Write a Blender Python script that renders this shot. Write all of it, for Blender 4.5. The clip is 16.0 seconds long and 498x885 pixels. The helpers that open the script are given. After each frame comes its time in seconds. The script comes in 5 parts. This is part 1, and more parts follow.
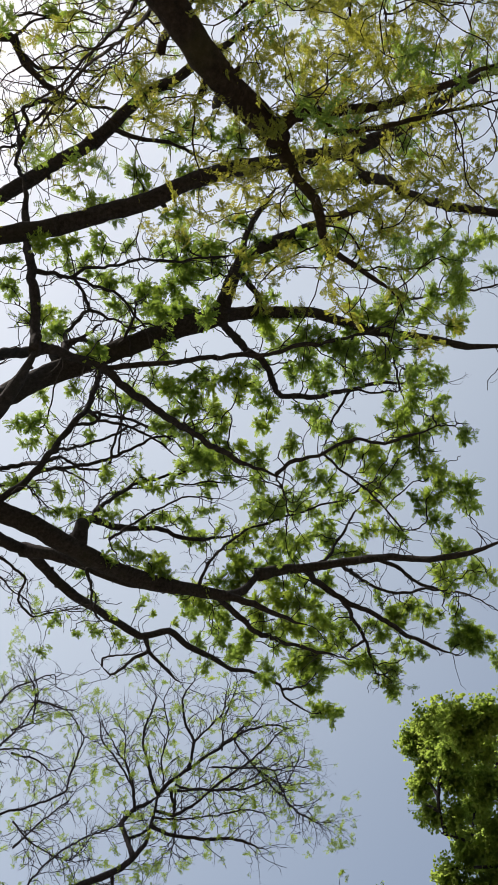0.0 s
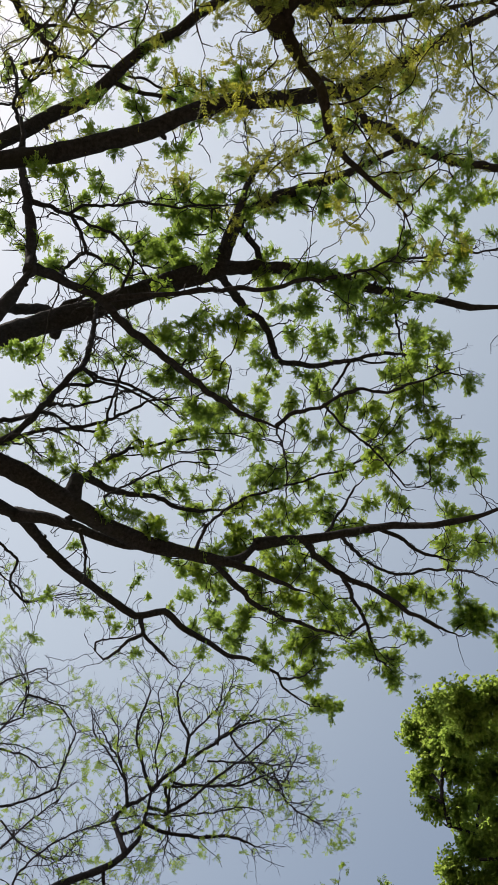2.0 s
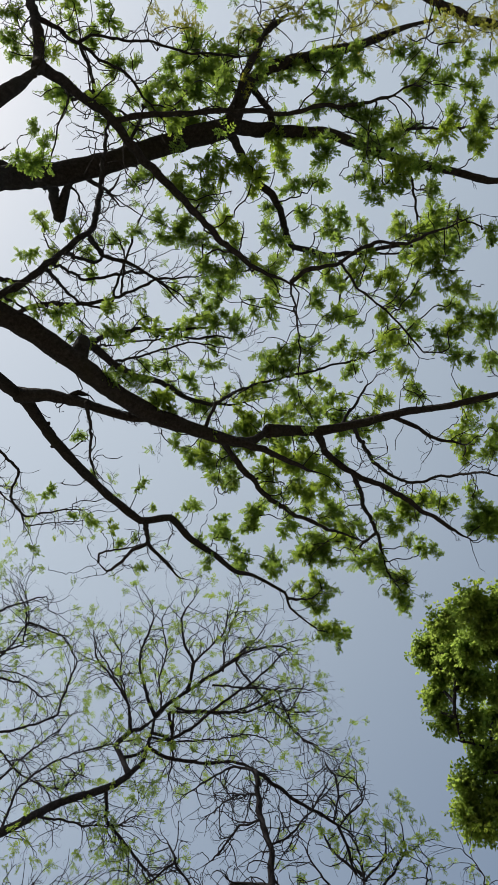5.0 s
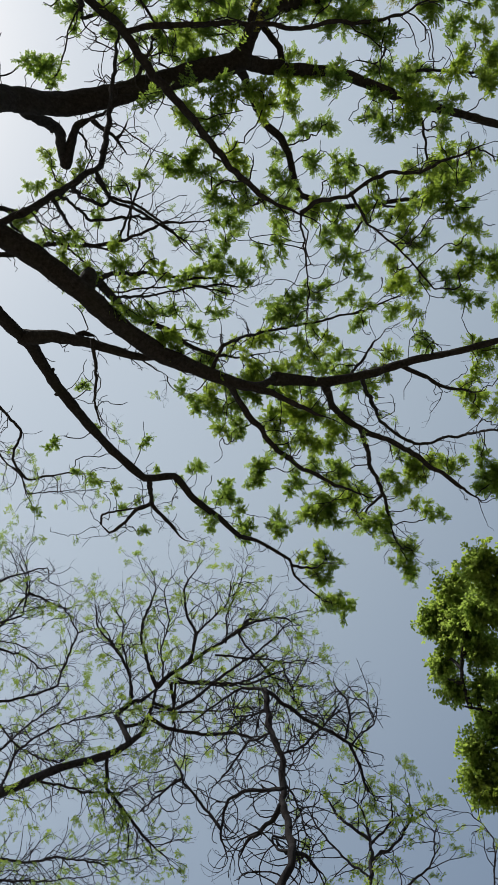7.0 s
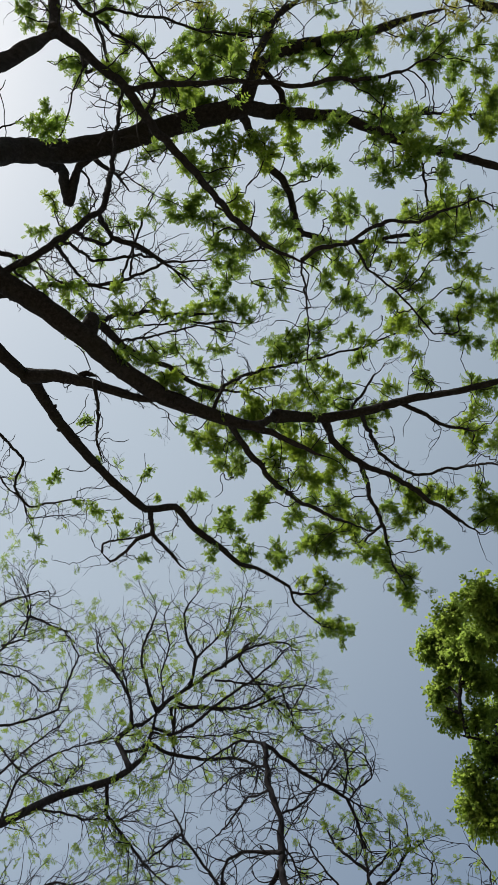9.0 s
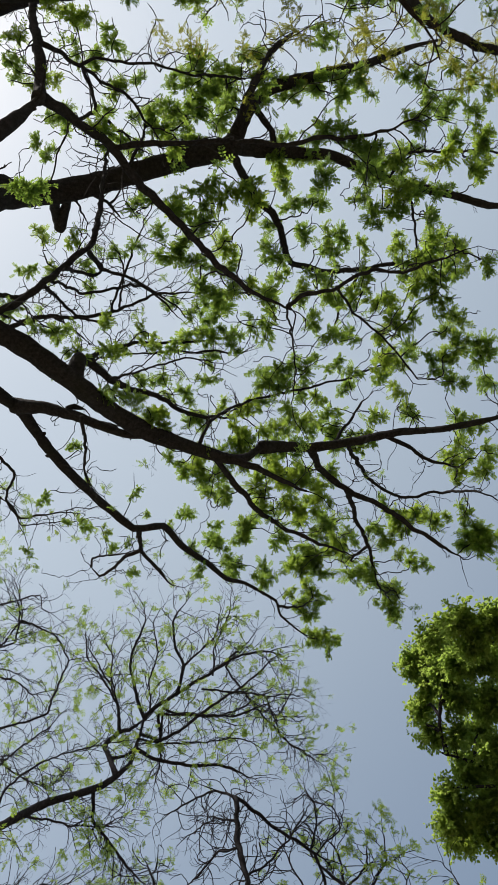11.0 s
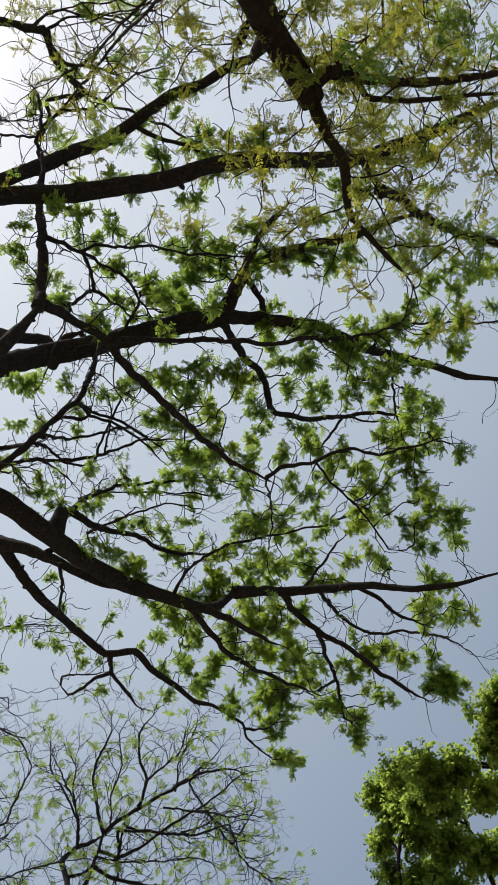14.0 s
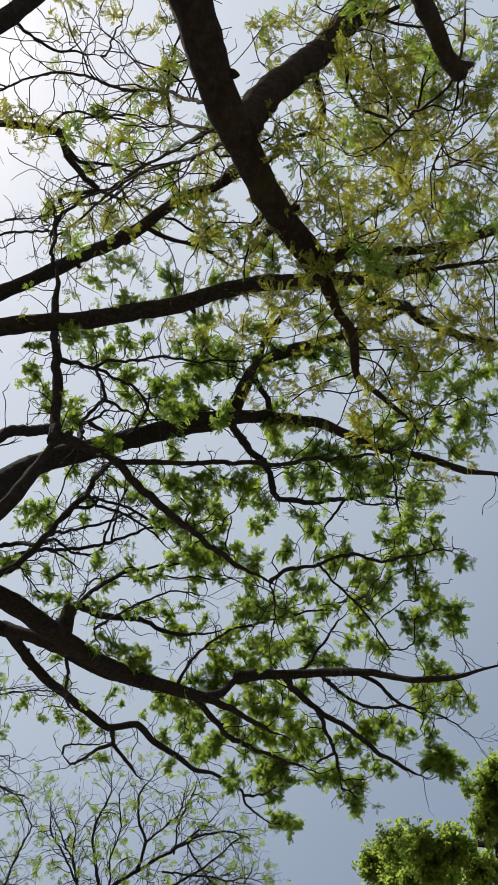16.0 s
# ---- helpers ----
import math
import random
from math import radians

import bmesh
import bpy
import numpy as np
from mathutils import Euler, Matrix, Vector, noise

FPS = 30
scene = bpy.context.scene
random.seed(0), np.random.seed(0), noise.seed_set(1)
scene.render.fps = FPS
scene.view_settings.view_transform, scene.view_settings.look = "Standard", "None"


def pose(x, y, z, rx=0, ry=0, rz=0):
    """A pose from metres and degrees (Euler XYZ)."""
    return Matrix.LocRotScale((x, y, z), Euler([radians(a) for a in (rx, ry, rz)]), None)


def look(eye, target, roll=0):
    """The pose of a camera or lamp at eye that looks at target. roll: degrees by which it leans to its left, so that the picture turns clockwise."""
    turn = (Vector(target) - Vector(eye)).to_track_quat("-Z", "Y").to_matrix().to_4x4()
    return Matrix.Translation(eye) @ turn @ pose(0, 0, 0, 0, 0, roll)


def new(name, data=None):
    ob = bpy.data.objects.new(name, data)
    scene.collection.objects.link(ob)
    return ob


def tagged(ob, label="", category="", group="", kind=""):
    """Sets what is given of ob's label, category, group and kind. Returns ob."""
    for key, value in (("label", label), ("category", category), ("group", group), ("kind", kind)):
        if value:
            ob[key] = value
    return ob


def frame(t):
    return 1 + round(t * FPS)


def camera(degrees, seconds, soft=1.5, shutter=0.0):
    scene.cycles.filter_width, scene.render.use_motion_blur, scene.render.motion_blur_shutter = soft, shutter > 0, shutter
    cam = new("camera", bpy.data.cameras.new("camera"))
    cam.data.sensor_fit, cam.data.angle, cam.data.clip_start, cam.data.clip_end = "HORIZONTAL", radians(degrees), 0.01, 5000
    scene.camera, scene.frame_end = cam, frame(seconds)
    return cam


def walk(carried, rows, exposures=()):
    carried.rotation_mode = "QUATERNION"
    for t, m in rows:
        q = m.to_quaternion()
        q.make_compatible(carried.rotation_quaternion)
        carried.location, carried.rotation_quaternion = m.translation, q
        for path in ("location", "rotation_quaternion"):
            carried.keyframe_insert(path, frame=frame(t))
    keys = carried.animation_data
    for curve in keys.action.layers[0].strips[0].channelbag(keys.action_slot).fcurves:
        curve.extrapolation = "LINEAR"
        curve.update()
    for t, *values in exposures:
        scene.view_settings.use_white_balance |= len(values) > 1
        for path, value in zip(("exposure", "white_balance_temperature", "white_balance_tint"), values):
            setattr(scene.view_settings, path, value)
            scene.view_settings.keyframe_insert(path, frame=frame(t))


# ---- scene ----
cam = camera(33.1, 16.0, soft=1.4)
METRES, EYE, TILT, LEAN, TURN = 8.0, 1.5, 75.0, 0.0, 0.0
ROWS = [
    (0.0, 0.0, 0.0, 0.0, 0.0, 0.0, -0.0),
    (0.5, -0.0, 0.0097, -0.0305, -0.04, -0.06, 0.01),
    (1.0, -0.0005, 0.0197, -0.0608, -0.02, -0.12, -0.01),
    (1.5, -0.0015, 0.0271, -0.0924, 0.01, -0.09, -0.06),
    (2.0, -0.006, 0.035, -0.124, -0.32, 2.33, -0.19),
    (2.5, -0.0127, 0.0438, -0.1552, -0.44, 2.55, -0.16),
    (3.0, -0.0162, 0.0534, -0.1893, -0.41, 2.56, -0.23),
    (3.5, -0.023, 0.064, -0.2212, -0.62, 2.53, -0.22),
    (4.0, -0.0229, 0.0716, -0.2581, -0.51, 2.7, -0.21),
    (4.5, -0.023, 0.0831, -0.2949, -0.55, 2.68, -0.2),
    (5.0, -0.0299, 0.0906, -0.3335, -0.59, 2.63, -0.24),
    (7.5, -0.0414, 0.1182, -0.4584, -0.68, 4.11, -0.76),
    (8.0, -0.0381, 0.1121, -0.4399, -0.67, 4.29, -0.92),
    (8.5, -0.0362, 0.1073, -0.414, -0.47, 4.09, -0.96),
    (9.0, -0.0422, 0.1009, -0.3875, -0.63, 3.73, -0.81),
    (11.5, -0.0152, 0.0726, -0.2503, -0.63, 1.46, -2.5),
    (12.0, -0.0218, 0.0653, -0.2198, -0.94, 1.64, -3.09),
    (12.5, -0.0213, 0.0577, -0.1925, -1.19, 2.05, -3.4),
    (13.0, -0.0182, 0.051, -0.1654, -1.23, 2.67, -4.04),
    (13.5, -0.0249, 0.042, -0.1369, -1.5, 3.52, -4.61),
    (14.0, -0.0198, 0.0309, -0.1079, -1.87, 5.04, -5.16),
    (14.5, -0.0205, 0.0231, -0.0785, -1.89, 5.65, -5.33),
    (15.0, -0.0257, 0.0104, -0.0422, -1.89, 5.68, -5.43),
    (15.5, -0.0323, -0.003, -0.0051, -1.99, 5.72, -5.42),
    (16.0, -0.0454, -0.01, 0.0303, -2.03, 5.71, -5.92),
]
walk(cam, [(t, pose(0, 0, EYE, TILT, LEAN, TURN) @ pose(METRES * x, METRES * y, METRES * z, 90 + pitch, roll, yaw)) for t, x, y, z, yaw, pitch, roll in ROWS],
     exposures=[(0.0, 0.68, 6800, 16), (2.5, 0.49, 6700, 14), (5.0, 0.35, 6600, 12), (8.0, 0.27, 6500, 10), (12.0, 0.48, 6600, 12), (14.0, 0.46, 6650, 13), (16.0, 0.47, 6700, 14)])

# ---- light ----
SUN_HEIGHT = 55.0   # degrees above the horizon; towards the left and behind the first view
SUN_X, SUN_Y = -0.88, -0.475
world = bpy.data.worlds.new("sky")
scene.world = world
world.use_nodes = True
sky = world.node_tree.nodes.new("ShaderNodeTexSky")
sky.sky_type = "NISHITA"
sky.sun_disc = False
sky.sun_elevation = radians(SUN_HEIGHT)
sky.sun_rotation = math.atan2(SUN_X, SUN_Y)
sky.air_density, sky.dust_density, sky.ozone_density = 1.3, 1.5, 1.0
back = world.node_tree.nodes["Background"]
back.inputs["Strength"].default_value = 0.12
veil = world.node_tree.nodes.new("ShaderNodeMix")   # thin even haze over the blue
veil.data_type = "RGBA"
veil.inputs[0].default_value = 0.52
at = world.node_tree.nodes.new("ShaderNodeTexCoord")
toward = world.node_tree.nodes.new("ShaderNodeVectorMath")   # the haze is brighter all round the sun
toward.operation = "DOT_PRODUCT"
flat = math.cos(radians(SUN_HEIGHT))
sun_way = Vector((flat * SUN_X, flat * SUN_Y, math.sin(radians(SUN_HEIGHT))))
toward.inputs[1].default_value = sun_way
glow = world.node_tree.nodes.new("ShaderNodeMapRange")
glow.interpolation_type = "SMOOTHSTEP"
glow.inputs["From Min"].default_value = 0.2
glow.inputs["From Max"].default_value = 0.92
haze = world.node_tree.nodes.new("ShaderNodeMix")
haze.data_type = "RGBA"
haze.inputs[6].default_value = (1.58, 1.95, 2.24, 1)
haze.inputs[7].default_value = (4.5, 4.97, 4.78, 1)
world.node_tree.links.new(at.outputs["Generated"], toward.inputs[0])
world.node_tree.links.new(toward.outputs["Value"], glow.inputs["Value"])
world.node_tree.links.new(glow.outputs["Result"], haze.inputs[0])
world.node_tree.links.new(haze.outputs[2], veil.inputs[7])
world.node_tree.links.new(sky.outputs["Color"], veil.inputs[6])
world.node_tree.links.new(veil.outputs[2], back.inputs["Color"])

sun_data = bpy.data.lights.new("sun", "SUN")
sun_data.energy, sun_data.angle, sun_data.color = 4.5, radians(0.6), (1.0, 0.95, 0.86)
sun = new("sun", sun_data)
sun.matrix_world = look(sun_way * 60, (0, 0, 0))


# ---- materials ----
def material(name):
    m = bpy.data.materials.new(name)
    m.use_nodes = True
    nt = m.node_tree
    return m, nt, nt.nodes, nt.links, nt.nodes["Principled BSDF"]


def noise_node(nodes, links, scale, detail=4.0, rough=0.6, stretch=None):
    at = nodes.new("ShaderNodeTexCoord")
    tex = nodes.new("ShaderNodeTexNoise")
    tex.inputs["Scale"].default_value = scale
    tex.inputs["Detail"].default_value = detail
    tex.inputs["Roughness"].default_value = rough
    if stretch:
        mp = nodes.new("ShaderNodeMapping")
        mp.inputs["Scale"].default_value = stretch
        links.new(at.outputs["Object"], mp.inputs["Vector"])
        links.new(mp.outputs["Vector"], tex.inputs["Vector"])
    else:
        links.new(at.outputs["Object"], tex.inputs["Vector"])
    return tex


def ramp_node(nodes, links, source, stops):
    r = nodes.new("ShaderNodeValToRGB")
    while len(r.color_ramp.elements) < len(stops):
        r.color_ramp.elements.new(0.5)
    for e, (p, c) in zip(r.color_ramp.elements, stops):
        e.position, e.color = p, (*c, 1)
    links.new(source, r.inputs["Fac"])
    return r


def bark_material(name, dark, mid, light, moss=None):
    m, nt, nodes, links, bsdf = material(name)
    coarse = noise_node(nodes, links, 2.2, 5)
    fine = noise_node(nodes, links, 26, 6, 0.7, (1, 1, 0.35))
    col = ramp_node(nodes, links, fine.outputs["Fac"], [(0.3, dark), (0.52, mid), (0.75, light)])
    out = col.outputs["Color"]
    mix = nodes.new("ShaderNodeMix")
    mix.data_type = "RGBA"
    mask = ramp_node(nodes, links, coarse.outputs["Fac"], [(0.5, (0, 0, 0)), (0.7, (0.5, 0.5, 0.5))])
    links.new(mask.outputs["Color"], mix.inputs[0])
    links.new(out, mix.inputs[6])
    mix.inputs[7].default_value = (*(moss or light), 1)
    links.new(mix.outputs[2], bsdf.inputs["Base Color"])
    bsdf.inputs["Roughness"].default_value = 0.95
    bsdf.inputs["Specular IOR Level"].default_value = 0.04
    bump = nodes.new("ShaderNodeBump")
    bump.inputs["Strength"].default_value = 0.8
    bump.inputs["Distance"].default_value = 0.02
    links.new(fine.outputs["Fac"], bump.inputs["Height"])
    links.new(bump.outputs["Normal"], bsdf.inputs["Normal"])
    return m


def leaf_material(name, shade, bright, through_dark, through_colour, gloss=0.55, share=0.5):
    """A thin leaf: colour varies from cluster to cluster and from leaflet to leaflet, and the sun shines through it."""
    m, nt, nodes, links, bsdf = material(name)
    info = nodes.new("ShaderNodeObjectInfo")
    geo = nodes.new("ShaderNodeNewGeometry")
    add = nodes.new("ShaderNodeMath")
    add.operation = "MULTIPLY_ADD"
    links.new(geo.outputs["Random Per Island"], add.inputs[0])
    add.inputs[1].default_value = 0.45
    half = nodes.new("ShaderNodeMath")
    half.operation = "MULTIPLY"
    half.inputs[1].default_value = 0.55
    links.new(info.outputs["Random"], half.inputs[0])
    links.new(half.outputs[0], add.inputs[2])
    face = ramp_node(nodes, links, add.outputs[0], [(0.05, shade), (0.95, bright)])
    thin = ramp_node(nodes, links, add.outputs[0], [(0.05, through_dark), (0.95, through_colour)])
    links.new(face.outputs["Color"], bsdf.inputs["Base Color"])
    bsdf.inputs["Roughness"].default_value = gloss
    bsdf.inputs["Specular IOR Level"].default_value = 0.2
    tr = nodes.new("ShaderNodeBsdfTranslucent")
    links.new(thin.outputs["Color"], tr.inputs["Color"])
    mix = nodes.new("ShaderNodeMixShader")
    mix.inputs["Fac"].default_value = share
    links.new(bsdf.outputs[0], mix.inputs[1])
    links.new(tr.outputs[0], mix.inputs[2])
    links.new(mix.outputs[0], nodes["Material Output"].inputs["Surface"])
    return m


def ground_material():
    m, nt, nodes, links, bsdf = material("dry_grass_and_soil")
    big = noise_node(nodes, links, 0.35, 6)
    small = noise_node(nodes, links, 9, 6, 0.7)
    grass = ramp_node(nodes, links, small.outputs["Fac"], [(0.3, (0.04, 0.055, 0.02)), (0.55, (0.08, 0.1, 0.04)), (0.8, (0.16, 0.16, 0.08))])
    soil = ramp_node(nodes, links, small.outputs["Fac"], [(0.3, (0.14, 0.11, 0.08)), (0.8, (0.32, 0.26, 0.19))])
    where = ramp_node(nodes, links, big.outputs["Fac"], [(0.36, (0, 0, 0)), (0.56, (1, 1, 1))])
    mix = nodes.new("ShaderNodeMix")
    mix.data_type = "RGBA"
    links.new(where.outputs["Color"], mix.inputs[0])
    links.new(grass.outputs["Color"], mix.inputs[6])
    links.new(soil.outputs["Color"], mix.inputs[7])
    links.new(mix.outputs[2], bsdf.inputs["Base Color"])
    bsdf.inputs["Roughness"].default_value = 0.95
    bump = nodes.new("ShaderNodeBump")
    bump.inputs["Distance"].default_value = 0.03
    links.new(small.outputs["Fac"], bump.inputs["Height"])
    links.new(bump.outputs["Normal"], bsdf.inputs["Normal"])
    return m


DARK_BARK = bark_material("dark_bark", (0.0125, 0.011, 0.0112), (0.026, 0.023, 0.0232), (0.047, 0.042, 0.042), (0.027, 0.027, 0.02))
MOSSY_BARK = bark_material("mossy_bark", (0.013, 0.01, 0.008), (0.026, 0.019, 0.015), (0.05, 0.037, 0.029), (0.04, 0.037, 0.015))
GREY_BARK = bark_material("grey_bark", (0.012, 0.011, 0.0132), (0.024, 0.0222, 0.026), (0.046, 0.043, 0.05))
# the big tree's shade on the small bare tree, put into a darker bark colour
SHADED_BARK = bark_material("shaded_bark", (0.008, 0.0076, 0.0088), (0.016, 0.015, 0.017), (0.03, 0.028, 0.031))
SPRING_LEAF = leaf_material("spring_leaf", (0.028, 0.062, 0.018), (0.085, 0.135, 0.022), (0.215, 0.34, 0.06), (0.41, 0.53, 0.055), 0.5, 0.58)
YELLOW_LEAF = leaf_material("yellowish_leaf", (0.042, 0.05, 0.012), (0.095, 0.105, 0.024), (0.265, 0.29, 0.045), (0.44, 0.435, 0.048), 0.55, 0.55)
EVERGREEN_LEAF = leaf_material("evergreen_leaf", (0.04, 0.068, 0.02), (0.062, 0.092, 0.024), (0.29, 0.41, 0.075), (0.36, 0.46, 0.08), 0.85, 0.72)
GROUND = ground_material()


# ---- building blocks ----
def mesh_object(name, verts, faces, mat, parent=None, smooth=True, label=""):
    me = bpy.data.meshes.new(name)
    me.from_pydata([tuple(v) for v in verts], [], faces)
    me.materials.append(mat)
    if smooth:
        me.polygons.foreach_set("use_smooth", [True] * len(me.polygons))
    ob = new(name, me)
    if parent:
        ob.parent = parent
        ob.matrix_parent_inverse = Matrix.Translation(-parent.location)
    return tagged(ob, label)


def smooth_line(pts, step, sharp=0.0):
    """Catmull-Rom through the points, in steps of about that length; sharp pulls it towards straight pieces."""
    p = [Vector(q) for q in pts]
    p = [p[0] * 2 - p[1]] + p + [p[-1] * 2 - p[-2]]
    out = []
    for a, b, c, d in zip(p, p[1:], p[2:], p[3:]):
        n = max(2, int((c - b).length / step))
        for i in range(n):
            s = i / n
            q = 0.5 * (2 * b + (c - a) * s + (2 * a - 5 * b + 4 * c - d) * s * s + (3 * b - a - 3 * c + d) * s ** 3)
            out.append(q.lerp(b.lerp(c, s), sharp))
    out.append(p[-2])
    return out


def add_tube(verts, faces, line, radii, sides, tip=True, rugged=0.0):
    base = len(verts)
    n = len(line)
    side = None
    for i, q in enumerate(line):
        way = (line[min(i + 1, n - 1)] - line[max(i - 1, 0)])
        way = way.normalized() if way.length > 1e-6 else Vector((0, 0, 1))
        if side is None:
            side = way.orthogonal().normalized()
        side = (side - way * side.dot(way))
        side = side.normalized() if side.length > 1e-6 else way.orthogonal().normalized()
        other = way.cross(side)
        r = radii[i]
        for k in range(sides):
            a = 2 * math.pi * k / sides
            v = (side * math.cos(a) + other * math.sin(a)) * r
            if rugged:
                v *= 1 + rugged * (noise.noise((q + v) * 9) + 0.7 * noise.noise((q + v) * 23))
            verts.append(q + v)
    for i in range(n - 1):
        for k in range(sides):
            a, b = base + i * sides + k, base + i * sides + (k + 1) % sides
            faces.append((a, b, b + sides, a + sides))
    if tip:
        verts.append(line[0] - (line[1] - line[0]).normalized() * radii[0] * 0.7)
        for k in range(sides):
            faces.append((base + (k + 1) % sides, base + k, len(verts) - 1))
        last = base + (n - 1) * sides
        verts.append(line[-1] + (line[-1] - line[-2]).normalized() * radii[-1] * 0.8)
        for k in range(sides):
            faces.append((last + k, last + (k + 1) % sides, len(verts) - 1))


class Tree:
    """A tree: an Empty at its base, its limbs as parts, and buffers for its twigs."""

    def __init__(self, name, base, bark, label, seed, sides=10, wander=0.03):
        self.ob = tagged(new(name), label, "tree")
        self.ob.location = base
        self.bark, self.rng, self.sides = bark, random.Random(seed), sides
        self.lines, self.verts, self.faces = [], [], []
        self.shift = seed * 7.3
        self.shoots, self.rest, self.leafy, self.wander = 0, [], [], wander

    def twigs_done(self, label):
        ob = mesh_object("brushwood", self.verts, self.faces, self.bark, self.ob, True, label)
        ob["kind"] = "stuff"


def limb(tree, r0, r1, *pts, name="limb", rough=1.0, fine_tip=True):
    """One branch of the tree from its thick end to its tip."""
    length = sum((Vector(a) - Vector(b)).length for a, b in zip(pts, pts[1:]))
    line = smooth_line(pts, max(0.035, min(0.07, r0 * 1.5)), 0.55)
    n = len(line)
    radii = []
    for i in range(n):
        s = i / (n - 1)
        q = line[i] * 3.1 + Vector((tree.shift, 0, 0))
        lump = noise.noise(q * 2.2) * 0.11 + noise.noise(q * 0.7) * 0.07
        end = 1 - max(0, (s - 0.8) / 0.2) * 0.6 if fine_tip and r1 < r0 * 0.75 else 1
        flare = 1 + 0.22 * math.exp(-length * s / (2.2 * r0 + 0.03)) if name == "limb" else 1   # the collar where it leaves its parent
        radii.append((r0 + (r1 - r0) * s) * end * flare * (1 + lump * rough))
    line = [p + noise.noise_vector(p * 3.2 + Vector((tree.shift, 3, 1))) * tree.wander * (0.35 if r0 > 0.06 else 1) * min(1, i / 8) for i, p in enumerate(line)]
    if r0 < 0.07:   # thinner branches zigzag from bud to bud
        line = [p + noise.noise_vector(p * 8.5 + Vector((1, tree.shift, 5))) * tree.wander * 0.75 * min(1, i / 6) for i, p in enumerate(line)]
    verts, faces = [], []
    sides = 22 if r0 > 0.1 else 14 if r0 > 0.055 else tree.sides if r0 > 0.04 else 8 if r0 > 0.02 else 6
    add_tube(verts, faces, line, radii, sides, True, min(0.22, 0.012 / r0) if r0 > 0.02 else 0)
    rng = tree.rng
    if r0 > 0.025:   # knots and snags where side branches broke away
        for k in range(int(length / 0.9)):
            i = rng.randrange(2, n - 2) if n > 5 else 1
            way = Vector((rng.uniform(-1, 1), rng.uniform(-1, 1), rng.uniform(-0.3, 1))).normalized()
            r = min(radii[i], 0.07)
            reach = radii[i] + r * rng.uniform(0.1, 0.8)
            add_tube(verts, faces, [line[i], line[i] + way * reach * 0.6, line[i] + way * reach * 0.88, line[i] + way * reach], [r * 0.6, r * 0.44, r * 0.36, r * 0.16], 8)
    ob = mesh_object(name, verts, faces, tree.bark, tree.ob)
    tree.lines.append((line, radii, ob))
    return ob


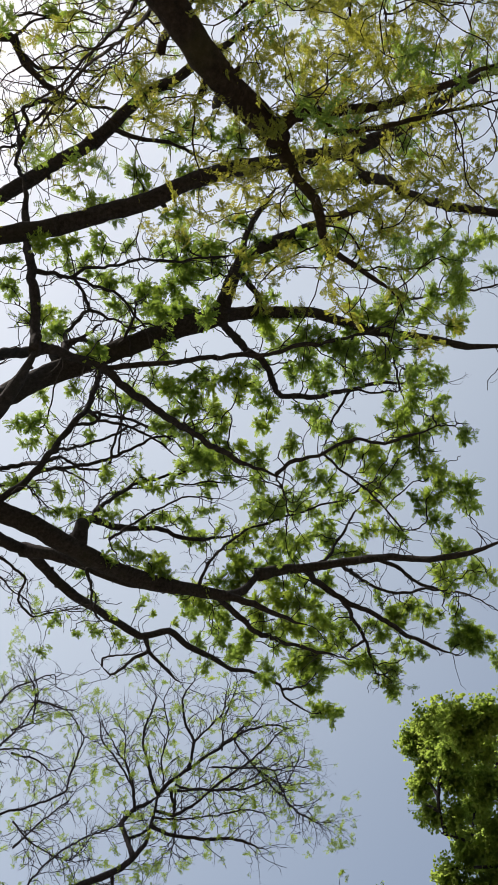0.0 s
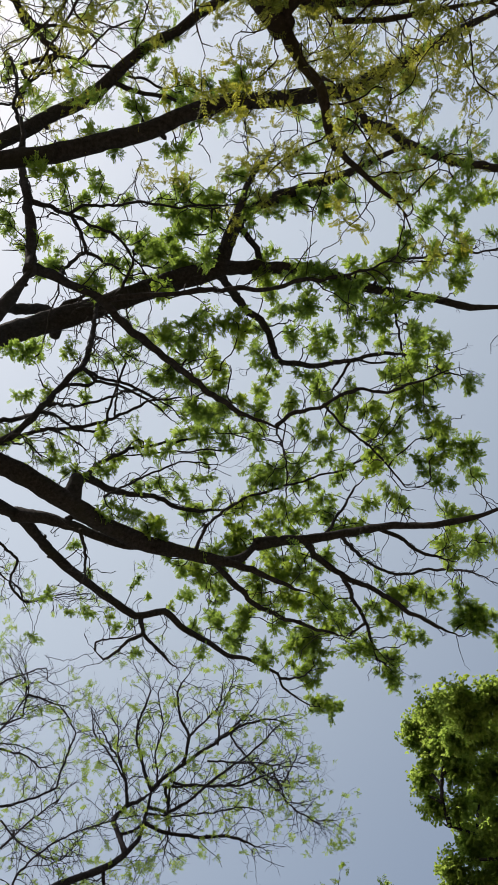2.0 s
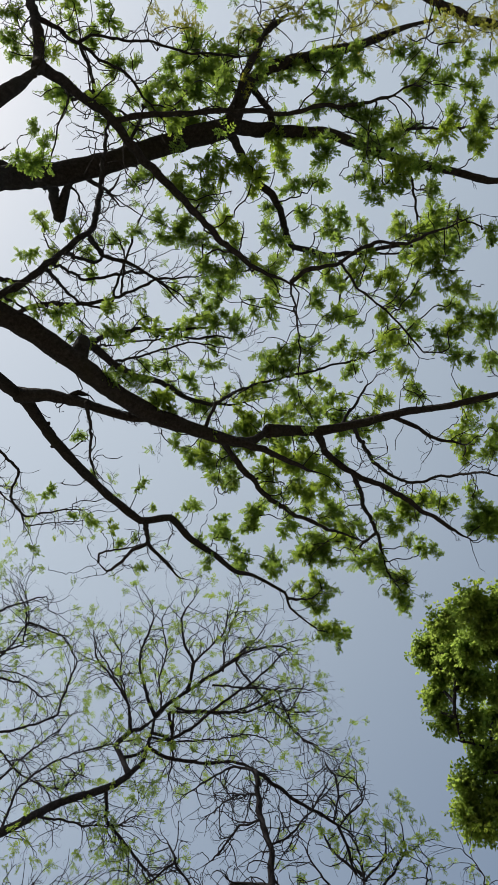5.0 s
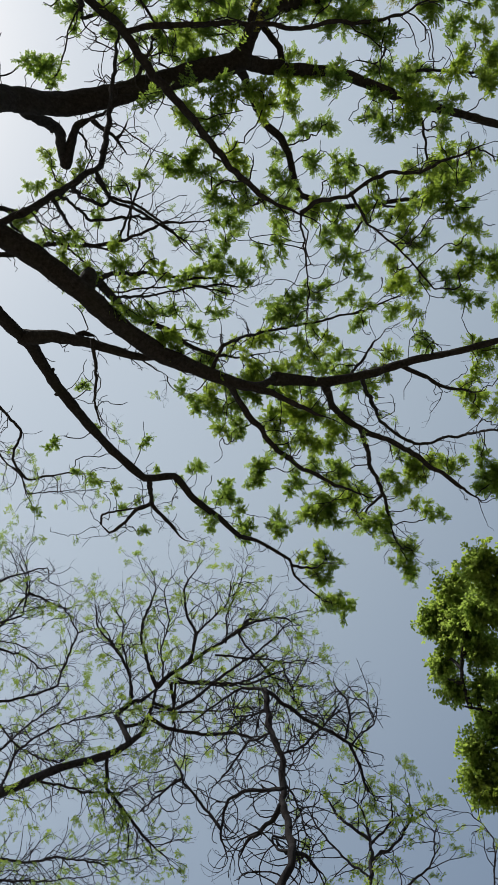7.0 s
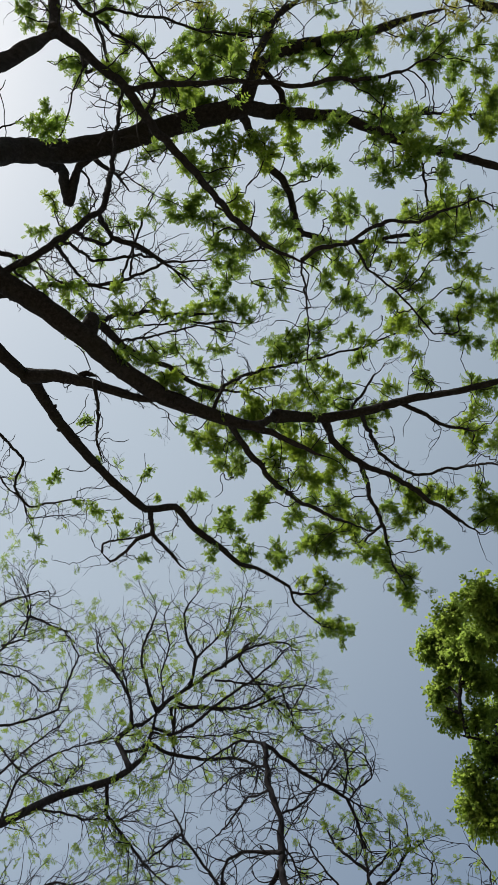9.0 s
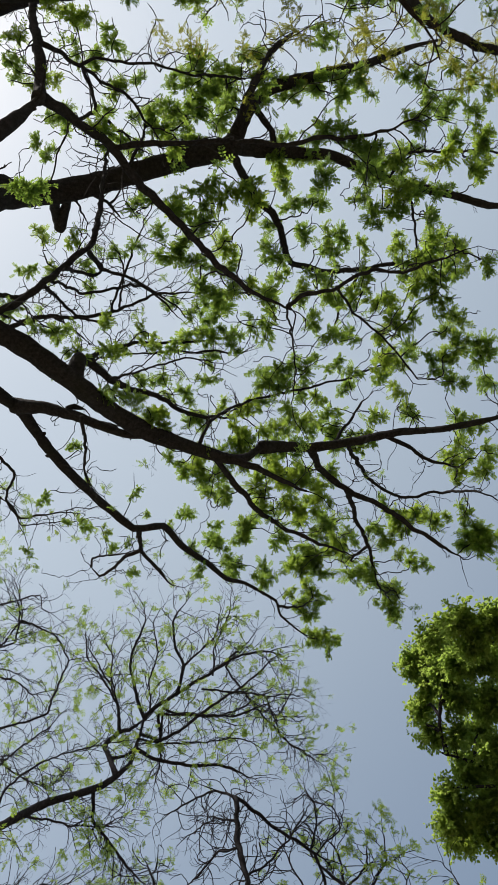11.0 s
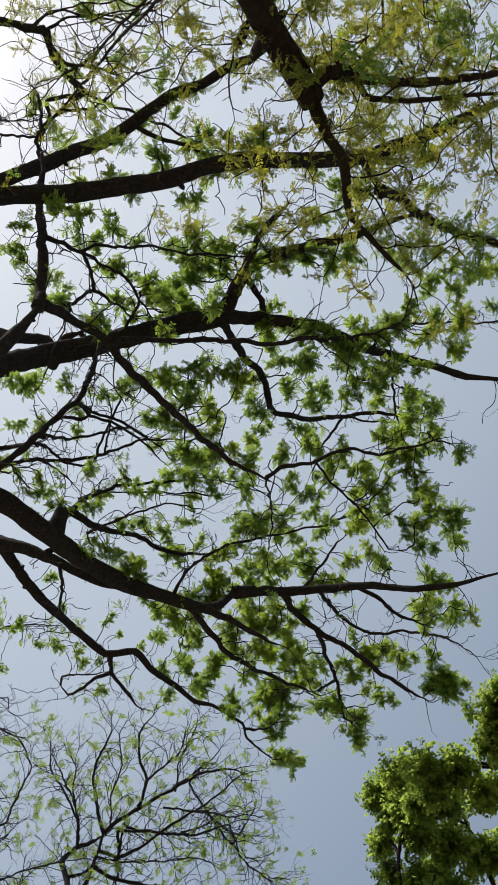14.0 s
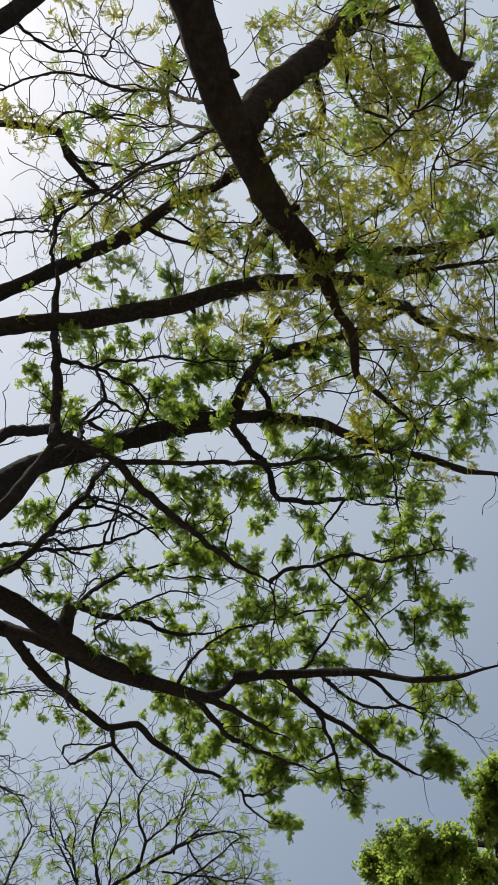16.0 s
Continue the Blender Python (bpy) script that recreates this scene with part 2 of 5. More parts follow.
def grow_twigs(tree, count, spread, where, step=0.08, kill=0.12, reach=0.8, tip=0.0035, crook=0.35, ends_at=(), hold=0.5, along=0.6, most=200, forward=0.0):
    """Fine twigs that grow from the limbs into the free air round them, forking as they go; returns their tips."""
    rng = np.random.default_rng(tree.rng.randrange(10 ** 6))
    roots, ways, owner = [], [], []
    for line, radii, ob in tree.lines:
        for i in range(0, len(line) - 1, 2 if len(line) > 6 else 1):
            if radii[i] < 0.09 and where(line[i]):
                roots.append(line[i][:])
                owner.append(ob)
                ways.append(np.array((line[i + 1] - line[i]).normalized()) * along)
    roots = np.array(roots)
    pick = rng.integers(0, len(roots), count)
    wish = roots[pick] + rng.normal(0, 1, (count, 3)) * spread + np.array(ways)[pick] / along * np.abs(rng.normal(0, 1, (count, 1))) * spread * forward
    if len(ends_at):
        leafy = np.array([p[:] for p in ends_at])
        beside = leafy[rng.integers(0, len(leafy), len(leafy))] + rng.normal(0, 0.2, leafy.shape)
        wish = np.concatenate((leafy, beside, wish))
        count = len(wish)
    pos, way, parent, spawned = [*roots], ways, [-1] * len(roots), [0] * len(roots)
    near, far = np.zeros(count, int), np.full(count, 1e9)
    for k in range(0, len(roots), 400):
        d = np.linalg.norm(wish[:, None] - roots[None, k:k + 400], axis=2)
        i = d.argmin(1)
        better = d[np.arange(count), i] < far
        near[better], far[better] = i[better] + k, d[np.arange(count), i][better]
    alive = far > kill
    for turn in range(45):
        use = np.flatnonzero(alive & (far < reach))
        if not len(use):
            break
        pull = {}
        for a in use:
            n = near[a]
            if spawned[n] < 2:
                pull[n] = pull.get(n, 0) + (wish[a] - pos[n]) / (far[a] + 1e-6)
        if not pull:
            break
        first = len(pos)
        for n, v in pull.items():
            v = v / (np.linalg.norm(v) + 1e-6) + way[n] * (hold if n >= len(roots) else 1) + rng.normal(0, crook, 3)
            v /= np.linalg.norm(v) + 1e-6
            spawned[n] += 1
            pos.append(pos[n] + v * step)
            way.append(v)
            parent.append(n)
            spawned.append(0)
        fresh = np.array(pos[first:])
        use = np.flatnonzero(alive)
        for k in range(0, len(fresh), 300):
            d = np.linalg.norm(wish[use][:, None] - fresh[None, k:k + 300], axis=2)
            i = d.argmin(1)
            m = d[np.arange(len(use)), i]
            better = m < far[use]
            near[use[better]], far[use[better]] = i[better] + first + k, m[better]
        alive &= far > kill
    for a in np.flatnonzero(alive[:len(ends_at)]):   # the last leafy ends get a twig of their own
        n, steps = near[a], max(1, int(far[a] / step))
        start = pos[n]
        for k in range(1, steps + 1):
            pos.append(start + (wish[a] - start) * k / steps + rng.normal(0, 0.012, 3) * (k < steps))
            way.append(np.zeros(3))
            parent.append(n)
            spawned.append(0)
            n = len(pos) - 1
    n0 = len(roots)
    tips = np.zeros(len(pos), int)
    heir = np.full(len(pos), -1)
    for i in range(len(pos) - 1, n0 - 1, -1):
        tips[i] = max(tips[i], 1)
        p = parent[i]
        if heir[p] < 0 or tips[i] > tips[heir[p]]:
            heir[p] = i
        if p >= n0:
            tips[p] += tips[i]
    ends, chains = [], []
    for i in range(n0, len(pos)):
        if parent[i] >= n0 and heir[parent[i]] == i:
            continue
        chain = [parent[i], i]
        while heir[chain[-1]] >= 0:
            chain.append(heir[chain[-1]])
        radii = [tip * max(1, tips[c]) ** 0.45 for c in chain]
        radii[0] = radii[1]
        radii[-1] *= 0.7
        root = chain[0]
        while root >= n0:
            root = parent[root]
        chains.append(([Vector(pos[c]) for c in chain], radii, owner[root]))
        ends.append(Vector(pos[chain[-1]]))
    lay_twigs(tree, chains, most)
    return ends


def lay_twigs(tree, chains, most):
    """The stoutest twigs are objects of their own on their limb, the rest is joined."""
    chains.sort(key=lambda c: -c[1][0] * len(c[0]))
    for k, (line, radii, owner) in enumerate(chains):
        if k < most:
            verts, faces = [], []
            add_tube(verts, faces, line, radii, 5)
            mesh_object("twig", verts, faces, tree.bark, owner)
        else:
            add_tube(tree.verts, tree.faces, line, radii, 4 if radii[0] > 0.009 else 3, False)


def fan_twigs(tree, gap, reach, r, where, most=290, zig=0.0, thin=0.45, forks=0.5, stout=0.08, arc=0.5):
    """Twigs that leave the limbs at acute angles and fork twice, ever finer, bending from bud to bud by zig; returns their tips."""
    rng = tree.rng
    chains, ends = [], []

    def shoot(start, way, length, r, level, owner):
        n = max(4, int(length / (0.11 if zig else 0.045)))
        axis = Vector((rng.gauss(0, 1), rng.gauss(0, 1), rng.gauss(0, 1))) * arc / n   # it curls round this
        line, radii = [start], [r]
        side = 1
        for i in range(n):
            if zig and rng.random() < 0.75:
                way = (way + way.cross(Vector((rng.gauss(0, 1), rng.gauss(0, 1), rng.gauss(0, 1)))).normalized() * rng.uniform(0.3, 1.2) * zig).normalized()
            way = (way + axis.cross(way) + Vector((rng.gauss(0, 1), rng.gauss(0, 1), rng.gauss(0, 1))) * 0.13).normalized()
            line.append(line[-1] + way * length / n)
            radii.append(r * (1 - thin * (i + 1) / n))
            if level < 2 and i > 0 and rng.random() < (forks * 0.72 if level else forks):
                side = -side
                across = way.cross(Vector((rng.gauss(0, 0.5), rng.gauss(0, 0.5), 1))).normalized() * side
                left = length * (1 - 0.75 * i / n)
                shoot(line[-1], (way + across * rng.uniform(0.5, 1.2)).normalized(), left * rng.uniform(0.35, 0.6) + 0.06, radii[-1] * 0.78, level + 1, owner)
        chains.append((line, radii, owner))
        ends.append(line[-1])

    for line, radii, owner in tree.lines:
        gone = 0.0
        for i in range(1, len(line) - 1):
            gone += (line[i] - line[i - 1]).length
            if gone < gap or radii[i] > stout or not where(line[i]):
                continue
            gone = rng.uniform(0, gap * 0.6)
            way = (line[i + 1] - line[i - 1]).normalized()
            across = way.cross(Vector((rng.gauss(0, 1), rng.gauss(0, 1), rng.gauss(0, 1)))).normalized()
            shoot(line[i], (way + across * rng.uniform(0.5, 1.5)).normalized(), reach * rng.uniform(0.55, 1.15), min(r, radii[i] * 0.7), 0, owner)
        shoot(line[-1], (line[-1] - line[-3]).normalized(), reach * 0.7, min(r, radii[-1]), 0, owner)
    lay_twigs(tree, chains, most)
    return ends


def add_rosette(verts, faces, rng, centre, leaves, pairs, reach, leaflet, droop):
    """Feathery leaves round the end of a twig."""
    for k in range(leaves):
        a = 2 * math.pi * 0.618 * k + rng.uniform(-0.4, 0.4)
        way = Vector((math.cos(a), math.sin(a), rng.uniform(-0.7, 1.0))).normalized()
        length = reach * rng.uniform(0.55, 1.15)
        q = centre + Vector((rng.gauss(0, 0.02), rng.gauss(0, 0.02), rng.gauss(0, 0.02)))
        line = [q.copy()]
        steps = pairs + 1
        turn = Vector((rng.gauss(0, 0.06), rng.gauss(0, 0.06), -droop * rng.uniform(0.05, 0.2)))
        for i in range(steps):
            way = (way + turn).normalized()
            q = q + way * length / steps
            line.append(q.copy())
        add_tube(verts, faces, [line[0], line[steps // 2], line[-1]], [0.003, 0.0025, 0.0015], 3, False)
        across = way.cross(Vector((rng.gauss(0, 0.7), rng.gauss(0, 0.7), 1)))
        across = across.normalized() if across.length > 1e-3 else way.orthogonal()
        for i in range(1, steps + 1):
            s = i / steps
            size = leaflet * (0.6 + 0.9 * s * (1.35 - s)) * rng.uniform(0.75, 1.2)
            along = (line[i] - line[i - 1]).normalized()
            up_way = along.cross(across)
            for sign in (-1, 1):
                d = (across * sign + along * 0.5 + up_way * rng.uniform(-0.5, 0.3)).normalized()
                w = (along * 0.8 - d * 0.2 + up_way * rng.uniform(-0.5, 0.5)).normalized() * size * 0.26
                p = line[i]
                b = len(verts)
                verts += [p, p + d * size * 0.55 + w, p + d * size, p + d * size * 0.6 - w]
                faces += [(b, b + 1, b + 2, b + 3)]


def leafy_shoot(name, mat, seed, rosettes, leaves, pairs, reach, leaflet, droop=0.5):
    """A short shoot with one rosette at its end and smaller ones beside it."""
    rng = random.Random(seed)
    verts, faces = [], []
    for k in range(rosettes):
        c = Vector((0, 0, 0))
        if k:
            a = seed + 2.4 * k
            c = Vector((math.cos(a), math.sin(a), rng.uniform(-0.5, 0.6))) * reach * rng.uniform(0.65, 1.05)
            add_tube(verts, faces, [Vector((0, 0, -0.02)), c * 0.5 + Vector((0, 0, -0.02)), c], [0.005, 0.004, 0.003], 3, False)
        scale = 1 if not k else rng.uniform(0.5, 0.8)
        add_rosette(verts, faces, rng, c, int(leaves * (1 if not k else 0.7)), pairs, reach * scale, leaflet * (0.5 + 0.5 * scale), droop)
    me = bpy.data.meshes.new(name)
    me.from_pydata([tuple(v) for v in verts], [], faces)
    me.materials.append(mat)
    return me


def place_part(name, me, tree, at, scale, rng, tilt=0.6):
    ob = new(name, me)
    ob.parent = tree.ob
    turn = Euler((rng.gauss(0, tilt), rng.gauss(0, tilt), rng.uniform(0, 6.28)))
    ob.matrix_basis = Matrix.LocRotScale(Vector(at) - tree.ob.location, turn, Vector((1, 1, 1)) * scale)
    return ob


SHOOTS = [leafy_shoot("leafy_shoot", SPRING_LEAF, 10 + k, 3, 26, 10, 0.165, 0.034) for k in range(6)]
FEATHERS = [leafy_shoot("leafy_shoot", SPRING_LEAF, 40 + k, 3, 13, 9, 0.17, 0.028, 0.7) for k in range(4)]
LOOSE = [leafy_shoot("leafy_shoot", YELLOW_LEAF, 30 + k, 3, 11, 9, 0.18, 0.028, 0.8) for k in range(4)]
SPRIGS = [leafy_shoot("sprig", YELLOW_LEAF, 80 + k, 1, 6, 5, 0.11, 0.03, 0.6) for k in range(3)]
TIPS = [leafy_shoot("leafy_twig_tip", SPRING_LEAF, 50 + k, 1, 6, 3, 0.085, 0.034) for k in range(3)]


def leaves_at(tree, meshes, at, scale, name, tilt=0.6):
    """A leafy shoot as a part of its own; past 300 of them it goes into the tree's joined foliage."""
    rng = tree.rng
    me = rng.choice(meshes)
    turn = Euler((rng.gauss(0, tilt), rng.gauss(0, tilt), rng.uniform(0, 6.28)))
    if tree.shoots < 300:
        tree.shoots += 1
        ob = new(name, me)
        ob.parent = tree.ob
        ob.matrix_basis = Matrix.LocRotScale(Vector(at) - tree.ob.location, turn, Vector((1, 1, 1)) * scale)
    else:
        tree.rest.append((me, Matrix.LocRotScale(Vector(at), turn, Vector((1, 1, 1)) * scale)))


def join_rest(tree, label):
    """The leaves past the first 300 shoots, in one mesh for each leaf colour."""
    for mat in {me.materials[0].name: me.materials[0] for me, _ in tree.rest}.values():
        verts, faces, base = [], [], 0
        for me, m in tree.rest:
            if me.materials[0] != mat:
                continue
            co = np.empty(len(me.vertices) * 3)
            me.vertices.foreach_get("co", co)
            r = np.array(m)
            verts.append(co.reshape(-1, 3) @ r[:3, :3].T + r[:3, 3])
            faces += [tuple(v + base for v in p.vertices) for p in me.polygons]
            base += len(me.vertices)
        ob = mesh_object("foliage", np.concatenate(verts), faces, mat, tree.ob, False, label)
        ob["kind"] = "stuff"


def sprays(tree, size, *centres):
    """Leafy shoots at these places; the twigs that carry them grow afterwards."""
    rng = tree.rng
    for c in centres:
        c = Vector(c)
        if tree is west_tree and (c.x > 0.3 and 0.8 < c.y < 5.3 and rng.random() < 0.1 or c.x < -1.3 and rng.random() < 0.28):
            continue
        inner = 0.82 if tree is west_tree and c.x < -1.1 else 1.0
        tree.leafy.append(c)
        yellow = c.y < 0.2 and rng.random() < 0.6
        leaves_at(tree, LOOSE if yellow else FEATHERS if tree is near_tree else SHOOTS, c, inner * (0.58 if tree is near_tree else 1) * size * rng.uniform(0.75, 1.1) * ((1.15 if c.x > -1 else 0.85) if c.y > 5.2 else 1), "leafy_shoot")
        if c.y > 5.2 and c.x > -1 and rng.random() < 0.5:
            leaves_at(tree, SHOOTS, c + Vector((rng.gauss(0, 0.16), rng.gauss(0, 0.16), rng.gauss(0, 0.12))), size * rng.uniform(0.7, 1.1), "leafy_shoot")


# ---- ground ----
def build_ground():
    verts, faces = [], []
    marks = [-3000, -800, -200, -60] + [-30 + 2 * i for i in range(31)] + [60, 200, 800, 3000]
    for y in marks:
        for x in marks:
            near = abs(x) < 40 and abs(y) < 40
            verts.append((x, y, noise.noise(Vector((x * 0.11, y * 0.11, 0))) * 0.12 - 0.06 if near else -0.06))
    n = len(marks)
    for j in range(n - 1):
        for i in range(n - 1):
            a = j * n + i
            faces.append((a, a + 1, a + n + 1, a + n))
    tagged(mesh_object("ground", verts, faces, GROUND), "park ground of dry grass and bare soil", "ground", "", "structure")


build_ground()

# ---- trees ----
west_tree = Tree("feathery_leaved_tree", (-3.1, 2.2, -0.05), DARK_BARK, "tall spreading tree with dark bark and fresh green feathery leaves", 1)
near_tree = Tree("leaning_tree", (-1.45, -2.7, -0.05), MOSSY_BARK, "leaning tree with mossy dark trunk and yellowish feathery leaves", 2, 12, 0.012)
bare_tree = Tree("bare_tree", (-6.8, 13.4, -0.05), GREY_BARK, "nearly bare tree with many fine twigs and small young leaves", 3, 8)
far_tree = Tree("pale_green_tree", (2.7, 13.8, -0.05), GREY_BARK, "slender tree with pale sparse young leaves", 6, 8)
small_bare_tree = Tree("small_bare_tree", (0.35, 8.5, -0.05), SHADED_BARK, "small leafless tree with crooked curling twigs", 4, 8)
limb(west_tree, 0.3, 0.19, (-3.1, 2.2, -0.3), (-3.15, 2.2, 1.5), (-3.05, 2.1, 4), (-3.05, 2.15, 6.4), name="trunk")
limb(far_tree, 0.14, 0.06, (2.7, 13.8, -0.3), (2.7, 13.8, 3), (2.6, 13.6, 6.2), name="trunk")
limb(bare_tree, 0.26, 0.14, (-6.8, 13.4, -0.3), (-6.85, 13.4, 3), (-6.7, 13.2, 7), (-6.6, 13.0, 9.7), name="trunk")
limb(west_tree, 0.112, 0.072, (-3.05, 2.15, 6.20), (-3.54, 0.63, 8.89), (-2.70, 0.24, 9.73), (-2.44, 0.17, 9.96), (-1.92, 0.08, 10.13), (-1.43, -0.06, 10.30), (-1.02, -0.17, 10.41), (-0.64, -0.34, 10.46), (-0.24, -0.48, 10.62), (0.23, -0.56, 10.95), (0.73, -0.65, 11.17), (1.09, -0.71, 11.03), (1.47, -0.85, 10.74), (1.77, -1.01, 10.80), (2.27, -1.35, 11.28), (2.78, -1.63, 11.60))
limb(west_tree, 0.092, 0.086, (-3.05, 2.15, 6.20), (-3.81, 0.52, 10.77), (-3.31, -0.06, 11.86), (-3.02, -0.25, 12.09), (-2.78, -0.44, 12.41), (-2.45, -0.68, 12.72), (-2.20, -0.84, 12.95), (-2.04, -0.98, 13.20))
limb(west_tree, 0.084, 0.052, (-2.08, -0.94, 13.14), (-1.79, -1.12, 12.95), (-1.54, -1.38, 13.07), (-1.32, -1.56, 13.12), (-0.94, -1.71, 13.02), (-0.58, -1.94, 12.95), (-0.22, -2.14, 12.97), (0.03, -2.36, 12.99))
limb(west_tree, 0.033, 0.015, (-1.79, -1.12, 12.95), (-1.44, -1.00, 13.04), (-1.05, -0.93, 13.15), (-0.68, -0.81, 13.28), (-0.48, -0.71, 13.37))
limb(west_tree, 0.085, 0.056, (-3.05, 2.15, 6.20), (-2.48, 2.02, 7.38), (-2.17, 1.63, 8.31), (-2.08, 1.50, 8.53), (-2.02, 1.36, 8.83), (-1.97, 1.17, 9.22))
limb(west_tree, 0.054, 0.036, (-1.97, 1.19, 9.17), (-2.05, 1.02, 9.60), (-2.15, 0.72, 9.96), (-2.24, 0.49, 10.31), (-2.36, 0.27, 10.65), (-2.46, -0.05, 11.03), (-2.53, -0.43, 11.36))
limb(west_tree, 0.048, 0.032, (-1.99, 1.15, 9.28), (-1.81, 1.25, 9.52), (-1.64, 1.36, 9.75), (-1.46, 1.49, 9.99), (-1.21, 1.81, 10.22), (-0.88, 2.14, 10.51), (-0.59, 2.44, 10.88), (-0.28, 2.74, 11.16), (-0.01, 2.91, 11.28), (0.38, 3.04, 11.29))
limb(west_tree, 0.029, 0.018, (-1.46, 1.49, 9.99), (-1.16, 1.44, 9.91), (-0.81, 1.42, 9.95), (-0.24, 1.37, 10.07), (0.12, 1.39, 10.15), (0.46, 1.31, 10.24), (0.84, 1.26, 10.36), (1.22, 1.18, 10.37), (1.47, 1.07, 10.24))
limb(west_tree, 0.14, 0.128, (-3.05, 2.15, 6.20), (-3.15, 2.29, 8.57), (-2.87, 2.11, 9.94), (-2.79, 1.96, 10.67), (-2.61, 1.89, 11.26), (-2.36, 1.82, 11.67), (-1.81, 1.66, 11.93), (-1.29, 1.48, 12.08), (-0.80, 1.32, 12.17), (-0.47, 1.23, 12.20), (-0.33, 1.16, 12.18))
limb(west_tree, 0.095, 0.042, (-0.38, 1.19, 12.19), (-0.24, 0.82, 12.36), (-0.12, 0.59, 12.65), (0.10, 0.41, 12.86), (0.45, 0.26, 13.08), (0.93, 0.09, 13.36), (1.35, -0.06, 13.66), (1.77, -0.28, 13.98), (2.13, -0.45, 14.20), (2.46, -0.54, 14.26))
limb(west_tree, 0.046, 0.030, (-0.31, 1.00, 12.27), (-0.21, 0.71, 11.78), (-0.11, 0.43, 12.11), (-0.01, 0.12, 12.55), (0.18, -0.14, 12.97), (0.38, -0.39, 13.54))
limb(west_tree, 0.043, 0.040, (-0.35, 1.17, 12.18), (-0.08, 1.16, 12.43), (0.13, 1.12, 12.62), (0.10, 0.95, 12.61), (-0.03, 0.79, 12.61), (-0.13, 0.62, 12.61))
limb(west_tree, 0.085, 0.04, (-0.38, 1.19, 12.19), (-0.01, 1.21, 12.56), (0.78, 1.20, 12.66), (1.20, 1.32, 12.69), (1.58, 1.45, 12.75), (2.00, 1.53, 12.92), (2.57, 1.62, 13.07), (3.04, 1.73, 13.10), (3.46, 1.72, 13.11), (3.85, 1.69, 13.14))
limb(west_tree, 0.019, 0.016, (1.63, 1.46, 12.77), (1.90, 1.12, 12.90), (2.52, 1.04, 13.31), (3.60, 0.96, 13.79))
limb(west_tree, 0.057, 0.027, (-0.42, 1.20, 12.19), (-0.10, 1.70, 13.02), (0.17, 1.91, 13.23), (0.32, 2.22, 13.44), (0.50, 2.59, 13.85), (1.06, 2.69, 14.37), (1.62, 2.66, 14.70), (2.17, 2.55, 14.76), (2.70, 2.59, 14.70), (2.98, 2.56, 14.67))
limb(west_tree, 0.018, 0.013, (1.69, 2.63, 14.71), (1.92, 2.68, 14.53), (2.44, 2.64, 14.59))
limb(west_tree, 0.019, 0.012, (1.89, 1.51, 12.88), (1.96, 1.87, 12.67), (2.11, 2.31, 12.97), (2.21, 2.53, 13.17))
limb(west_tree, 0.023, 0.014, (1.62, 2.66, 14.70), (1.35, 3.13, 14.59), (1.22, 3.62, 14.75))
limb(west_tree, 0.027, 0.013, (0.33, 3.02, 11.29), (0.56, 2.87, 11.38), (0.90, 2.78, 11.41), (1.26, 2.58, 11.27), (1.61, 2.58, 11.11), (1.98, 2.41, 10.98), (2.29, 2.30, 10.98))
limb(west_tree, 0.017, 0.011, (0.90, 2.78, 11.41), (1.15, 3.10, 11.74), (1.45, 3.32, 11.73), (1.81, 3.70, 11.64), (1.97, 3.86, 11.57), (2.15, 3.85, 11.52))
limb(west_tree, 0.013, 0.008, (0.33, 3.02, 11.29), (0.49, 3.69, 12.32), (0.53, 4.08, 12.47), (0.52, 4.57, 12.69))
limb(west_tree, 0.066, 0.075, (-3.05, 2.15, 6.20), (-3.50, 2.05, 9.92), (-3.29, 1.80, 11.52), (-3.17, 1.68, 12.20), (-3.06, 1.75, 12.70), (-2.94, 1.78, 13.10), (-2.84, 1.81, 13.50), (-2.88, 1.98, 13.80), (-2.87, 2.19, 14.00), fine_tip=False)
limb(west_tree, 0.075, 0.045, (-2.87, 2.21, 14.02), (-2.78, 2.03, 13.85), (-2.69, 1.86, 13.70), (-2.59, 1.74, 13.55), (-2.39, 1.66, 13.50))
limb(west_tree, 0.032, 0.018, (-2.40, 1.66, 13.50), (-2.31, 1.75, 13.60), (-2.15, 1.86, 13.80), (-2.06, 1.96, 14.00), (-2.01, 2.04, 14.10))
limb(west_tree, 0.024, 0.018, (-2.40, 1.66, 13.50), (-2.27, 1.59, 13.60), (-2.15, 1.49, 13.80))
limb(west_tree, 0.018, 0.01, (-2.63, 1.79, 13.60), (-2.55, 1.87, 13.80), (-2.54, 2.04, 14.10), (-2.50, 2.12, 14.30))
limb(west_tree, 0.02, 0.01, (-2.13, 1.87, 13.85), (-2.04, 1.74, 14.00), (-1.97, 1.57, 14.10))
limb(west_tree, 0.045, 0.022, (-2.42, 4.52, 12.25), (-2.34, 4.47, 12.27), (-2.20, 4.51, 12.26))
limb(west_tree, 0.023, 0.013, (-2.22, 0.52, 10.27), (-2.11, 0.55, 10.33), (-2.00, 0.59, 10.60), (-1.82, 0.69, 10.93), (-1.54, 0.80, 11.09), (-1.33, 1.03, 11.10), (-1.14, 1.26, 11.03))
limb(west_tree, 0.018, 0.014, (-1.93, 0.63, 10.73), (-1.80, 0.54, 10.85), (-1.63, 0.54, 10.95), (-1.47, 0.50, 11.13), (-1.24, 0.46, 11.39), (-0.88, 0.49, 11.68), (-0.28, 0.45, 12.07))
